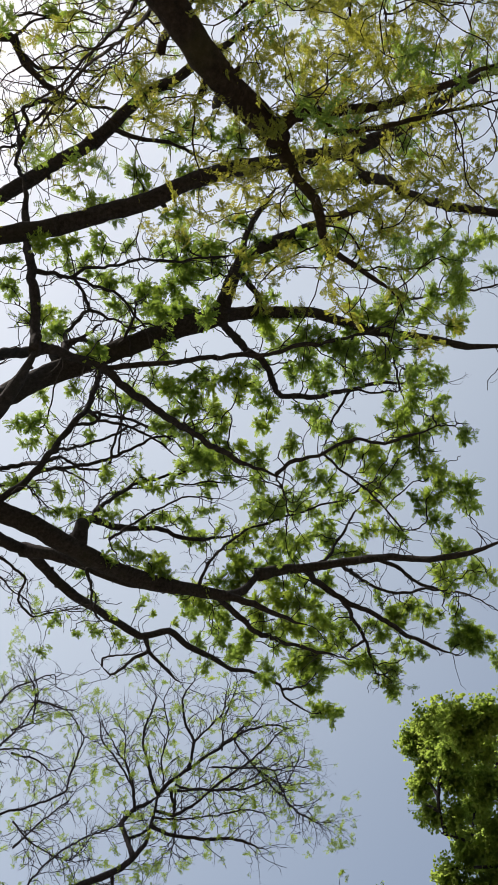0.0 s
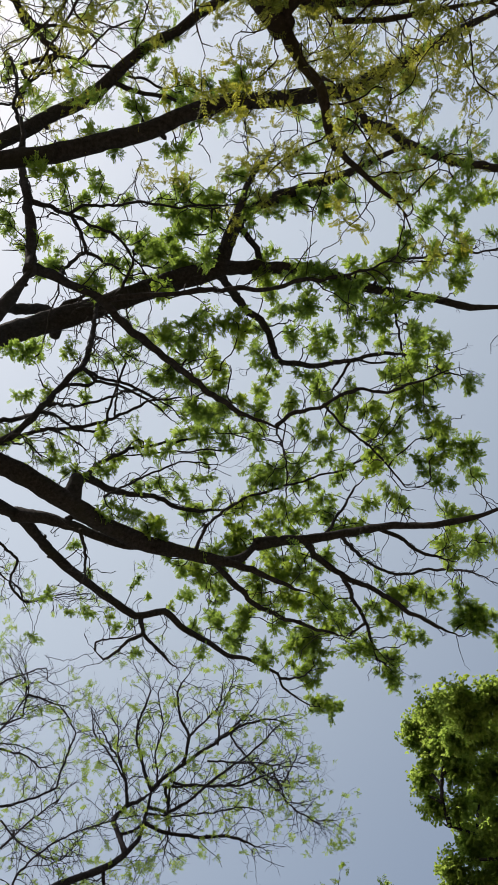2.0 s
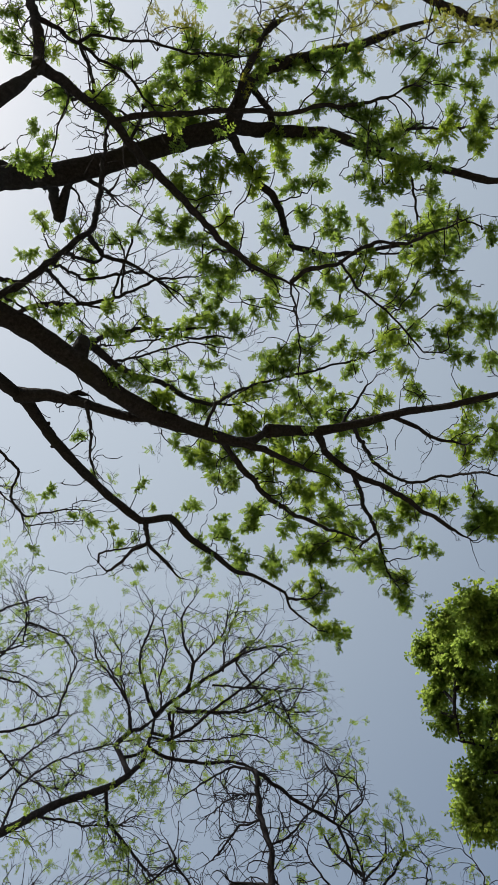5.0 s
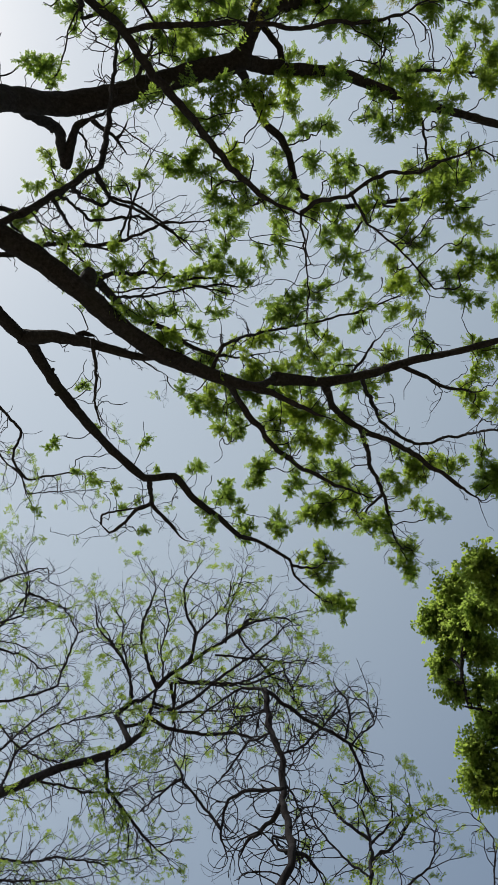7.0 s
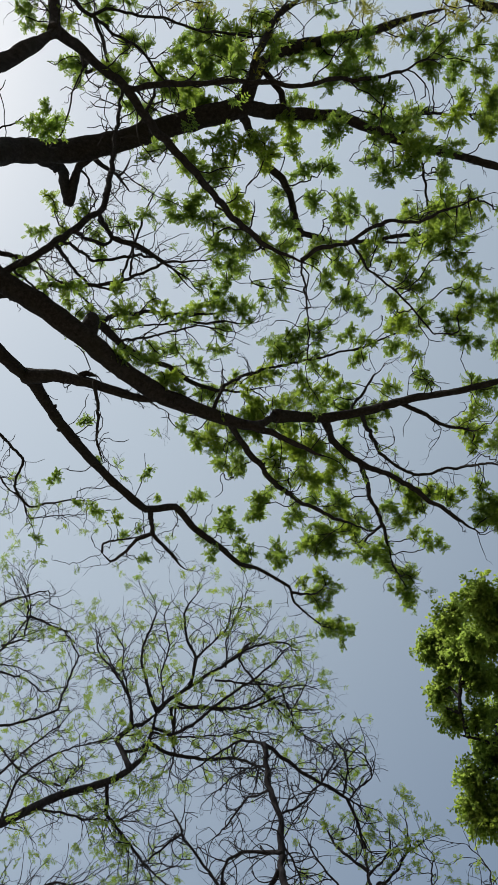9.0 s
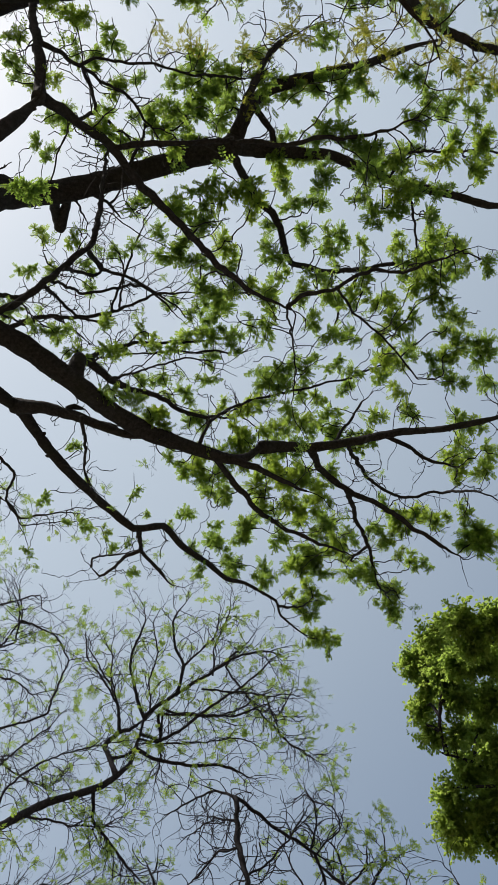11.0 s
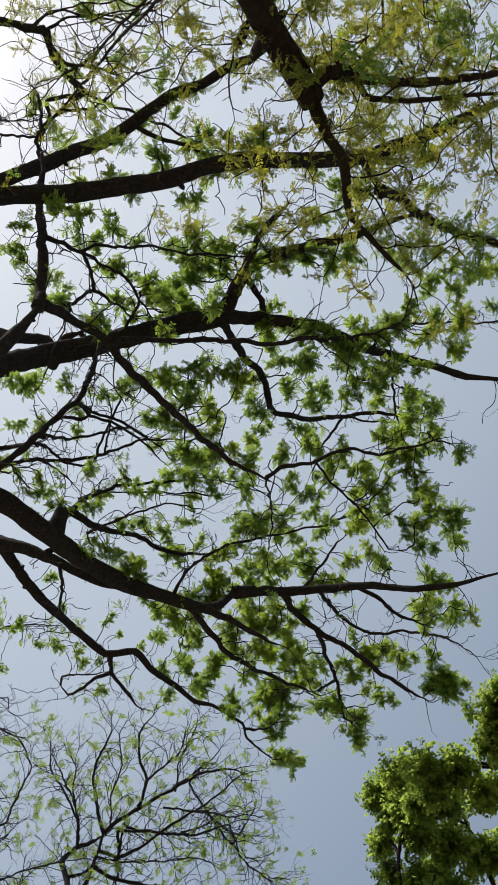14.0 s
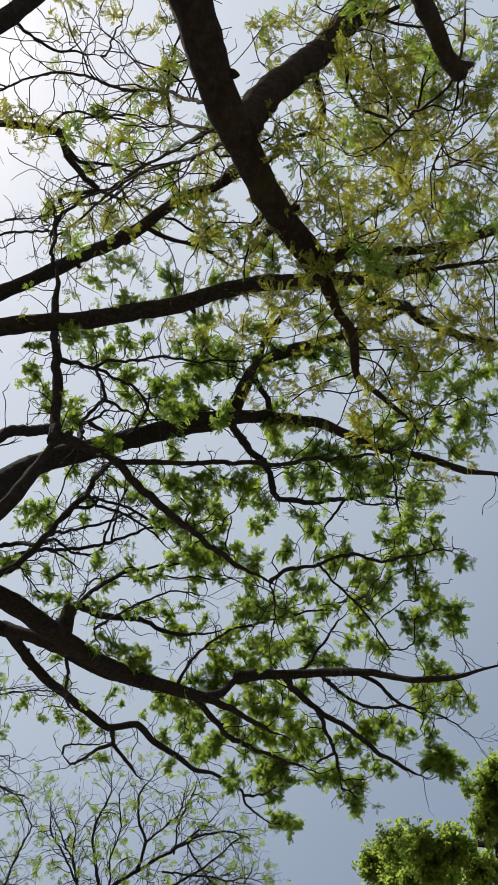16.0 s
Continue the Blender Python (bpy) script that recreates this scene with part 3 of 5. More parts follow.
limb(west_tree, 0.027, 0.017, (-1.81, 1.25, 9.52), (-1.97, 1.19, 10.59), (-1.92, 1.10, 10.85), (-1.83, 1.02, 11.16), (-1.61, 1.15, 11.47), (-1.44, 1.31, 11.73))
limb(west_tree, 0.024, 0.017, (-1.68, 1.62, 11.98), (-1.53, 1.39, 11.76), (-1.44, 1.22, 11.83), (-1.36, 1.01, 12.00))
limb(west_tree, 0.022, 0.018, (-1.83, 1.02, 11.16), (-1.83, 0.82, 10.97), (-1.91, 0.64, 10.76))
limb(west_tree, 0.028, 0.014, (-2.78, -0.44, 12.41), (-2.68, -0.61, 11.63), (-2.71, -0.81, 11.91), (-2.81, -1.13, 12.31), (-2.96, -1.36, 12.61))
limb(west_tree, 0.055, 0.031, (-3.05, 2.15, 6.20), (-3.82, 3.80, 9.72), (-3.20, 3.44, 10.59), (-2.93, 3.21, 10.83), (-2.69, 3.04, 11.00), (-2.52, 2.88, 11.31), (-2.38, 2.71, 11.84), (-2.16, 2.48, 12.29), (-2.11, 2.29, 12.65), (-1.50, 1.46, 9.93))
limb(west_tree, 0.028, 0.017, (-2.16, 2.46, 12.33), (-2.13, 2.74, 13.29), (-1.83, 2.83, 13.47), (-1.61, 2.96, 13.63), (-1.20, 3.21, 13.75), (-1.04, 3.40, 13.76))
limb(west_tree, 0.028, 0.023, (-2.38, 2.71, 11.84), (-2.42, 2.75, 12.73), (-2.21, 2.84, 13.08), (-2.13, 2.74, 13.29))
limb(west_tree, 0.020, 0.020, (-2.47, 2.82, 11.51), (-2.28, 3.05, 12.73), (-1.93, 2.99, 13.05), (-1.61, 2.96, 13.63))
limb(west_tree, 0.027, 0.015, (-2.51, 2.86, 11.38), (-2.52, 3.13, 12.37), (-2.35, 3.34, 12.60), (-2.14, 3.41, 12.76), (-1.95, 3.37, 12.92))
limb(west_tree, 0.019, 0.016, (-1.98, 3.37, 12.90), (-1.88, 2.95, 13.26), (-1.76, 2.56, 13.33), (-1.65, 2.32, 13.38))
limb(west_tree, 0.033, 0.027, (-3.05, 2.15, 6.20), (-3.99, 3.02, 10.59), (-3.18, 2.98, 11.29), (-2.91, 3.08, 11.85), (-2.52, 2.88, 11.31))
limb(west_tree, 0.016, 0.011, (-2.87, 3.16, 10.87), (-2.89, 3.39, 11.95), (-2.63, 3.33, 12.35))
limb(west_tree, 0.155, 0.1, (-3.05, 2.15, 6.20), (-3.92, 2.54, 9.94), (-3.22, 3.14, 10.75), (-2.93, 3.33, 10.82), (-2.64, 3.53, 10.94), (-2.33, 3.76, 11.01), (-2.04, 4.02, 11.16), (-1.74, 4.34, 11.46), (-1.29, 4.70, 11.81), (-0.78, 4.94, 12.11), (-0.32, 5.12, 12.30), (-0.07, 5.17, 12.60), (0.17, 5.11, 13.07))
limb(west_tree, 0.082, 0.028, (0.14, 5.12, 13.01), (0.52, 5.18, 13.34), (0.90, 5.22, 13.49), (1.55, 5.07, 13.41), (2.08, 4.83, 13.00), (2.55, 4.66, 12.51), (3.05, 4.49, 12.33), (3.47, 4.38, 12.43), (3.86, 4.26, 12.50))
limb(west_tree, 0.059, 0.023, (0.86, 5.21, 13.47), (1.14, 5.76, 14.08), (1.55, 6.01, 14.01), (1.96, 6.16, 13.90), (2.35, 6.36, 13.77), (2.80, 6.69, 13.87), (3.55, 7.23, 14.39))
limb(west_tree, 0.041, 0.025, (1.50, 5.98, 14.02), (1.79, 6.71, 14.81), (1.97, 7.05, 14.99), (2.11, 7.39, 15.09), (2.23, 7.75, 15.16), (2.31, 8.05, 15.22))
limb(west_tree, 0.024, 0.015, (2.07, 7.30, 15.07), (1.85, 7.63, 15.34), (1.81, 7.97, 15.60))
limb(west_tree, 0.034, 0.018, (1.39, 5.11, 13.43), (1.93, 6.00, 14.78), (2.38, 6.34, 15.08), (2.67, 6.47, 15.25), (3.26, 6.26, 14.99), (3.64, 6.02, 14.22), (4.05, 6.14, 13.92))
limb(west_tree, 0.033, 0.020, (1.88, 4.92, 13.16), (2.21, 5.06, 13.20), (2.49, 5.20, 12.89), (2.82, 5.22, 12.67))
limb(west_tree, 0.034, 0.012, (0.90, 5.22, 13.49), (1.26, 5.25, 13.94), (1.43, 5.08, 14.24), (1.67, 4.82, 14.51), (1.95, 4.56, 14.82))
limb(west_tree, 0.054, 0.023, (-0.38, 5.09, 12.28), (-0.01, 5.19, 12.23), (0.31, 5.33, 12.18), (0.79, 5.51, 12.22))
limb(west_tree, 0.046, 0.023, (-0.50, 5.05, 12.24), (-0.25, 5.57, 12.74), (-0.07, 5.78, 12.76), (0.08, 6.01, 12.96), (0.52, 6.44, 13.41), (1.09, 6.80, 13.79), (1.67, 7.05, 13.95))
limb(west_tree, 0.064, 0.018, (-2.22, 3.86, 11.07), (-2.09, 3.82, 11.89), (-1.89, 4.12, 12.41), (-1.68, 4.33, 12.85), (-1.36, 4.48, 13.26), (-1.05, 4.74, 13.54), (-0.71, 4.87, 13.81), (-0.37, 4.94, 14.09), (0.00, 4.89, 14.31))
limb(west_tree, 0.09, 0.085, (-2.11, 3.96, 11.12), (-2.11, 3.84, 11.25), (-2.11, 3.77, 11.40), (-2.11, 3.73, 11.50), fine_tip=False)
limb(west_tree, 0.014, 0.013, (-2.12, 3.83, 11.70), (-2.11, 3.96, 13.36), (-1.62, 3.92, 13.48), (-1.02, 3.86, 13.52), (-0.34, 3.88, 13.64))
limb(west_tree, 0.023, 0.013, (-0.72, 4.96, 12.14), (-0.55, 4.60, 12.27), (-0.34, 4.56, 12.77), (0.00, 4.48, 13.28), (0.96, 4.32, 13.69), (1.57, 4.16, 13.85), (2.28, 3.84, 14.03))
limb(west_tree, 0.125, 0.032, (-3.05, 2.15, 6.20), (-3.80, 3.20, 10.64), (-3.59, 3.93, 11.91), (-3.41, 4.25, 12.24), (-3.15, 4.68, 12.78), (-2.96, 5.17, 13.11), (-2.71, 5.62, 13.38), (-2.54, 6.01, 13.81), (-2.26, 6.45, 14.19), (-1.85, 6.91, 14.48), (-1.39, 6.94, 14.74), (-1.12, 7.36, 15.01), (-0.73, 7.77, 15.34), (-0.32, 8.24, 15.68), (0.00, 8.40, 15.91), (0.59, 8.81, 16.09), (0.72, 9.19, 16.24), (1.23, 9.74, 16.57))
limb(west_tree, 0.043, 0.025, (-1.78, 6.91, 14.52), (-1.78, 7.53, 15.02), (-1.52, 7.76, 14.94), (-1.24, 8.12, 15.02))
limb(west_tree, 0.034, 0.020, (-1.78, 7.45, 14.95), (-2.07, 7.59, 14.92), (-2.31, 7.89, 15.06), (-2.53, 8.04, 15.16), (-2.69, 7.91, 15.24))
limb(west_tree, 0.020, 0.010, (-2.69, 7.91, 15.24), (-2.65, 7.73, 15.24), (-2.25, 7.63, 15.14), (-1.87, 7.50, 15.02))
limb(west_tree, 0.095, 0.036, (-3.22, 4.57, 12.65), (-2.77, 4.53, 12.39), (-2.33, 4.57, 12.17), (-1.99, 4.65, 11.98), (-1.59, 4.72, 11.83), (-1.13, 4.73, 11.69))
limb(west_tree, 0.027, 0.011, (0.65, 8.95, 16.15), (1.14, 9.17, 16.64), (1.40, 9.13, 17.00))
limb(west_tree, 0.046, 0.050, (-3.05, 2.15, 6.20), (-4.52, -1.74, 11.51), (-4.01, -2.15, 12.62), (-3.75, -2.22, 12.95), (-3.41, -2.28, 13.34), (-3.08, -2.28, 13.43))
limb(west_tree, 0.038, 0.012, (-3.12, -2.28, 13.42), (-3.00, -2.11, 13.58), (-2.86, -1.97, 13.73), (-2.40, -1.97, 13.88), (-2.01, -1.92, 14.02))
limb(west_tree, 0.019, 0.012, (-3.08, -2.28, 13.43), (-2.86, -2.47, 13.56), (-2.59, -2.60, 13.69), (-2.21, -2.65, 13.85), (-1.83, -2.63, 14.01))
limb(west_tree, 0.102, 0.089, (-3.05, 2.15, 6.20), (-3.65, -1.34, 9.13), (-3.30, -2.33, 10.00), (-3.03, -2.70, 10.30), (-2.82, -3.10, 10.70), (-2.51, -3.54, 11.00))
limb(west_tree, 0.020, 0.010, (-2.98, -2.80, 10.40), (-2.87, -2.80, 11.00), (-2.63, -2.76, 11.26), (-2.25, -2.83, 11.60))
limb(west_tree, 0.054, 0.048, (1.00, -0.70, 11.07), (1.14, -0.64, 11.38), (1.27, -0.55, 11.63), (1.40, -0.41, 11.83))
limb(west_tree, 0.062, 0.05, (1.34, -0.46, 11.75), (1.73, -0.43, 12.22), (1.93, -0.31, 12.34), (2.29, -0.20, 12.54), (2.72, -0.12, 12.77), (3.25, -0.06, 12.82), (3.65, 0.00, 12.74))
limb(west_tree, 0.049, 0.043, (-3.08, -2.28, 13.43), (-2.98, -1.99, 13.53), (-2.76, -1.75, 13.65), (-2.56, -1.60, 13.72))
limb(west_tree, 0.031, 0.024, (-2.56, -1.60, 13.72), (-3.07, -1.46, 13.73), (-3.04, -1.27, 13.76), (-3.14, -1.05, 13.81), (-3.20, -0.92, 13.83))
limb(west_tree, 0.023, 0.020, (-2.56, -1.60, 13.72), (-2.91, -1.39, 13.93), (-3.19, -1.15, 14.00), (-3.23, -0.98, 14.03))
limb(west_tree, 0.023, 0.016, (-2.56, -1.60, 13.72), (-2.26, -1.50, 13.82), (-1.79, -1.41, 13.87), (-1.39, -1.31, 13.92), (-0.82, -1.03, 14.01))
limb(west_tree, 0.020, 0.012, (-2.91, -1.39, 13.93), (-2.53, -1.45, 14.02), (-2.35, -1.59, 14.07), (-2.14, -1.86, 14.15), (-1.92, -2.04, 14.22), (-1.50, -2.22, 14.31))
limb(west_tree, 0.022, 0.016, (-3.05, 2.15, 6.20), (-4.13, -0.57, 11.86), (-3.66, -0.99, 13.02), (-3.27, -1.13, 13.53), (-3.06, -1.25, 13.83))
limb(west_tree, 0.018, 0.016, (-3.05, 2.15, 6.20), (-4.02, -0.48, 11.77), (-3.65, -0.83, 13.02), (-3.22, -0.98, 13.83))
limb(west_tree, 0.019, 0.012, (-3.25, -2.28, 13.38), (-3.05, -2.55, 13.53), (-2.62, -2.60, 13.67), (-2.10, -2.56, 13.82), (-1.81, -2.52, 14.01))
limb(west_tree, 0.034, 0.016, (-3.55, 3.52, 12.20), (-3.27, 3.50, 12.40), (-2.69, 3.34, 12.60), (-2.41, 3.38, 12.80), (-1.89, 3.27, 13.00), (-1.42, 3.06, 13.10), (-0.73, 3.00, 13.30))
limb(west_tree, 0.018, 0.01, (-2.69, 3.34, 12.60), (-2.49, 3.52, 12.90), (-2.28, 3.76, 13.10))
limb(west_tree, 0.024, 0.012, (-2.21, 2.52, 12.69), (-2.07, 2.75, 12.90), (-1.70, 2.82, 13.00), (-1.34, 3.10, 13.20), (-1.02, 3.43, 13.40))
limb(west_tree, 0.016, 0.01, (-1.86, 3.23, 13.00), (-1.82, 2.79, 13.20), (-1.94, 2.48, 13.40))
limb(west_tree, 0.034, 0.014, (-2.21, 3.83, 11.30), (-1.94, 3.75, 12.20), (-1.71, 3.71, 12.90), (-1.05, 3.77, 13.80), (-0.22, 3.68, 14.30))
limb(west_tree, 0.018, 0.01, (-1.80, 4.00, 11.60), (-1.57, 4.00, 12.20), (-1.30, 3.95, 12.60), (-0.88, 3.88, 13.00), (-0.33, 4.00, 13.20))
limb(west_tree, 0.026, 0.012, (-2.16, 4.52, 11.85), (-2.18, 4.72, 12.00), (-2.20, 5.06, 12.30), (-2.29, 5.42, 12.60), (-2.27, 5.79, 12.90))
limb(west_tree, 0.016, 0.008, (-2.14, 4.64, 12.00), (-1.90, 4.69, 12.40), (-1.61, 4.89, 12.80), (-1.32, 5.11, 13.00))
limb(west_tree, 0.03, 0.015, (-4.80, 5.51, 15.20), (-4.37, 6.03, 15.60), (-4.13, 6.41, 15.80), (-4.37, 6.95, 16.00), (-4.12, 7.37, 16.10), (-3.54, 7.26, 16.20), (-3.03, 7.29, 16.30))
limb(bare_tree, 0.034, 0.018, (-6.60, 13.00, 9.50), (-5.77, 6.49, 16.53), (-5.10, 6.86, 17.04), (-4.79, 7.23, 17.04), (-4.57, 7.51, 17.19), (-4.49, 7.97, 17.45), (-4.08, 8.01, 17.75), (-3.49, 8.07, 18.09))
limb(bare_tree, 0.091, 0.054, (-6.60, 13.00, 9.50), (-5.04, 11.44, 11.42), (-4.27, 11.44, 12.56), (-3.93, 11.58, 13.11), (-3.63, 11.70, 13.60), (-3.29, 11.77, 14.07), (-2.87, 11.82, 14.36), (-2.44, 11.83, 14.64), (-2.21, 11.81, 14.92), (-2.03, 11.84, 15.31), (-1.97, 11.78, 15.80), (-1.91, 11.63, 16.08), (-1.87, 11.43, 16.25))
limb(bare_tree, 0.054, 0.037, (-2.21, 11.81, 14.92), (-2.40, 11.76, 15.36), (-2.56, 11.78, 15.80), (-2.36, 11.74, 16.18), (-2.16, 11.76, 16.35), (-1.87, 11.45, 16.23))
limb(bare_tree, 0.030, 0.026, (-2.40, 11.76, 15.36), (-2.17, 11.81, 15.54), (-1.97, 11.78, 15.74))
limb(bare_tree, 0.037, 0.017, (-1.87, 11.43, 16.25), (-2.01, 11.25, 16.47), (-2.15, 11.06, 16.78), (-2.26, 10.66, 17.07), (-2.19, 10.41, 17.21), (-1.98, 9.98, 17.37), (-2.03, 9.73, 17.56))
limb(bare_tree, 0.043, 0.018, (-1.87, 11.43, 16.25), (-1.63, 11.30, 16.47), (-1.21, 11.09, 16.69), (-0.72, 10.85, 16.88), (-0.32, 10.61, 17.04), (0.23, 10.17, 17.31))
limb(bare_tree, 0.033, 0.017, (-1.26, 11.12, 16.67), (-1.16, 10.64, 16.89), (-1.34, 10.36, 17.05), (-1.40, 9.83, 17.22), (-1.13, 9.37, 17.30))
limb(bare_tree, 0.023, 0.012, (-1.16, 10.64, 16.89), (-0.56, 10.08, 17.03), (-0.45, 9.61, 17.36))
limb(bare_tree, 0.041, 0.022, (-1.97, 11.78, 15.74), (-1.58, 12.08, 15.85), (-1.05, 12.18, 15.86), (-0.30, 12.12, 15.80), (0.34, 12.54, 15.94))
limb(bare_tree, 0.032, 0.017, (-1.92, 11.66, 16.04), (-1.54, 11.84, 16.12), (-1.56, 11.37, 16.26), (-0.75, 11.37, 16.33), (-0.08, 11.47, 16.47), (0.78, 11.16, 16.60))
limb(bare_tree, 0.032, 0.017, (-1.54, 11.84, 16.12), (-1.17, 11.68, 16.20), (-0.64, 11.27, 16.38), (0.12, 10.83, 16.62), (0.78, 10.29, 16.91))
limb(bare_tree, 0.027, 0.011, (-2.36, 11.74, 16.18), (-2.41, 11.33, 16.47), (-2.65, 11.03, 16.81), (-3.05, 10.66, 17.27), (-3.26, 10.45, 17.49))
limb(bare_tree, 0.029, 0.012, (-0.57, 10.76, 16.94), (0.00, 10.39, 16.97), (0.57, 10.38, 17.11), (0.92, 10.65, 17.33))
limb(bare_tree, 0.036, 0.017, (-6.60, 13.00, 9.50), (-5.97, 11.74, 14.92), (-5.05, 11.65, 15.92), (-4.40, 11.66, 16.22), (-3.87, 11.60, 16.51), (-3.74, 11.28, 17.01), (-3.56, 10.81, 17.26), (-4.02, 10.29, 17.65), (-4.62, 10.37, 17.97))
limb(bare_tree, 0.040, 0.018, (-6.60, 13.00, 9.50), (-6.06, 11.50, 15.63), (-5.44, 10.87, 16.70), (-4.88, 10.45, 17.17), (-4.56, 10.08, 17.54), (-4.60, 9.77, 17.70), (-4.85, 9.36, 18.06))
limb(bare_tree, 0.041, 0.024, (-6.60, 13.00, 9.50), (-6.28, 10.49, 16.10), (-5.50, 10.08, 17.12), (-5.03, 9.77, 17.60), (-4.30, 9.72, 18.00), (-4.25, 9.97, 17.96), (-4.07, 10.06, 17.93))
limb(bare_tree, 0.035, 0.018, (-6.60, 13.00, 9.50), (-6.24, 10.47, 15.85), (-5.45, 10.77, 16.79), (-4.73, 10.99, 17.13), (-4.29, 11.49, 17.49))
limb(bare_tree, 0.024, 0.012, (-4.56, 10.08, 17.54), (-4.22, 10.34, 17.75), (-3.78, 10.68, 17.99))
limb(bare_tree, 0.033, 0.019, (-2.56, 11.83, 14.56), (-2.54, 12.41, 14.45), (-2.22, 12.74, 14.33), (-1.91, 13.13, 14.21), (-1.54, 13.39, 14.08))
limb(bare_tree, 0.032, 0.015, (-6.60, 13.00, 9.50), (-5.35, 12.72, 12.58), (-4.40, 13.10, 13.55), (-3.69, 13.47, 13.98), (-3.37, 13.52, 14.18), (-2.64, 13.88, 14.46), (-1.89, 13.91, 14.73))
limb(bare_tree, 0.035, 0.014, (-6.60, 13.00, 9.50), (-5.19, 12.69, 12.12), (-4.26, 13.11, 13.10), (-3.62, 13.57, 13.64), (-2.88, 13.88, 14.15))
limb(bare_tree, 0.021, 0.010, (-3.98, 11.56, 13.04), (-3.84, 11.27, 13.76), (-3.46, 11.29, 14.50), (-2.92, 11.47, 15.20), (-2.06, 11.52, 15.60))
limb(bare_tree, 0.022, 0.010, (-3.59, 11.71, 13.65), (-3.01, 12.13, 14.03), (-2.41, 12.47, 14.39), (-1.87, 12.34, 14.70))
limb(bare_tree, 0.024, 0.014, (-1.51, 11.24, 16.30), (-1.22, 11.44, 16.40), (-0.49, 11.58, 16.60), (0.06, 11.46, 16.80), (0.63, 11.20, 17.00))
limb(bare_tree, 0.022, 0.012, (-1.51, 11.37, 16.30), (-1.54, 11.91, 16.00), (-1.51, 12.14, 15.90), (-1.62, 12.61, 15.70))
limb(bare_tree, 0.02, 0.011, (-1.89, 11.55, 15.70), (-1.46, 11.76, 15.90), (-0.98, 11.88, 16.10), (-0.05, 11.93, 16.40), (0.51, 12.19, 16.50))
limb(bare_tree, 0.026, 0.013, (-2.25, 11.32, 15.60), (-2.34, 10.98, 15.90), (-2.68, 10.60, 16.20), (-3.00, 10.35, 16.50), (-3.10, 9.88, 16.80))
limb(bare_tree, 0.018, 0.01, (-2.34, 10.98, 15.90), (-2.50, 10.59, 16.20), (-2.52, 10.27, 16.50), (-2.77, 9.94, 16.80))
limb(bare_tree, 0.018, 0.01, (-1.73, 11.13, 16.00), (-1.79, 10.75, 16.50), (-1.68, 10.35, 16.90), (-1.83, 9.93, 17.30), (-1.56, 9.53, 17.50))
limb(bare_tree, 0.018, 0.01, (-0.57, 10.78, 16.80), (-0.52, 10.20, 17.10), (-0.29, 9.79, 17.40), (-0.24, 9.38, 17.60))
limb(bare_tree, 0.022, 0.012, (-5.06, 13.04, 16.60), (-4.58, 12.66, 16.80), (-4.03, 12.28, 17.00), (-3.72, 12.01, 17.20))
limb(bare_tree, 0.02, 0.012, (-5.08, 12.54, 16.80), (-4.60, 12.98, 16.60), (-3.78, 13.02, 16.20), (-3.26, 12.73, 16.80))
limb(bare_tree, 0.02, 0.011, (-5.08, 10.57, 17.20), (-4.65, 10.43, 17.30), (-4.56, 9.90, 17.50), (-4.81, 9.37, 17.70))
limb(bare_tree, 0.022, 0.012, (-5.12, 11.13, 17.20), (-4.55, 11.32, 17.20), (-4.28, 11.51, 17.10), (-3.87, 11.44, 17.20))
limb(bare_tree, 0.022, 0.011, (-0.12, 10.43, 17.00), (-0.30, 10.72, 17.00), (0.12, 11.25, 16.90), (0.67, 11.87, 16.80), (1.07, 12.24, 16.70), (1.71, 12.58, 16.60))
limb(bare_tree, 0.016, 0.009, (0.06, 11.17, 16.90), (0.41, 11.60, 17.00), (0.82, 11.84, 17.10), (1.36, 11.86, 17.20))
limb(bare_tree, 0.016, 0.009, (0.67, 11.87, 16.80), (0.93, 11.59, 17.10), (1.10, 11.19, 17.30))
limb(bare_tree, 0.02, 0.01, (-0.75, 10.75, 16.20), (0.03, 10.93, 16.40), (0.49, 11.06, 16.50), (0.81, 11.79, 16.40), (1.23, 12.14, 16.40), (1.78, 12.29, 16.40))
limb(bare_tree, 0.014, 0.008, (0.49, 11.06, 16.50), (0.94, 11.09, 16.70), (1.36, 11.25, 16.80))
limb(west_tree, 0.018, 0.008, (2.31, 8.05, 15.22), (2.60, 8.52, 15.95), (2.78, 8.85, 16.40), (2.93, 9.20, 16.47))
limb(west_tree, 0.012, 0.007, (2.62, 8.55, 16.00), (2.84, 8.68, 16.45), (2.94, 8.82, 16.55))
limb(near_tree, 0.108, 0.100, (-1.45, -2.70, -0.20), (-1.40, -2.60, 1.50), (-1.15, -2.20, 4.00), (-0.77, -1.66, 5.80), (-0.67, -1.47, 6.26), (-0.58, -1.33, 6.54), (-0.46, -1.19, 6.82), (-0.29, -0.99, 7.20), (-0.15, -0.86, 7.49), (0.07, -0.68, 7.78), (0.22, -0.54, 7.97))
limb(near_tree, 0.094, 0.122, (-0.50, -1.24, 6.72), (-0.36, -1.64, 7.43), (-0.16, -2.01, 8.18), (0.05, -2.38, 8.95), (0.23, -2.74, 9.48), (0.42, -3.08, 9.90))
limb(near_tree, 0.033, 0.014, (0.03, -2.33, 8.85), (0.06, -2.20, 9.14), (0.17, -2.04, 9.44), (0.17, -1.91, 9.65), (-0.00, -1.88, 9.81), (-0.14, -1.81, 9.96), (-0.30, -1.74, 10.06))
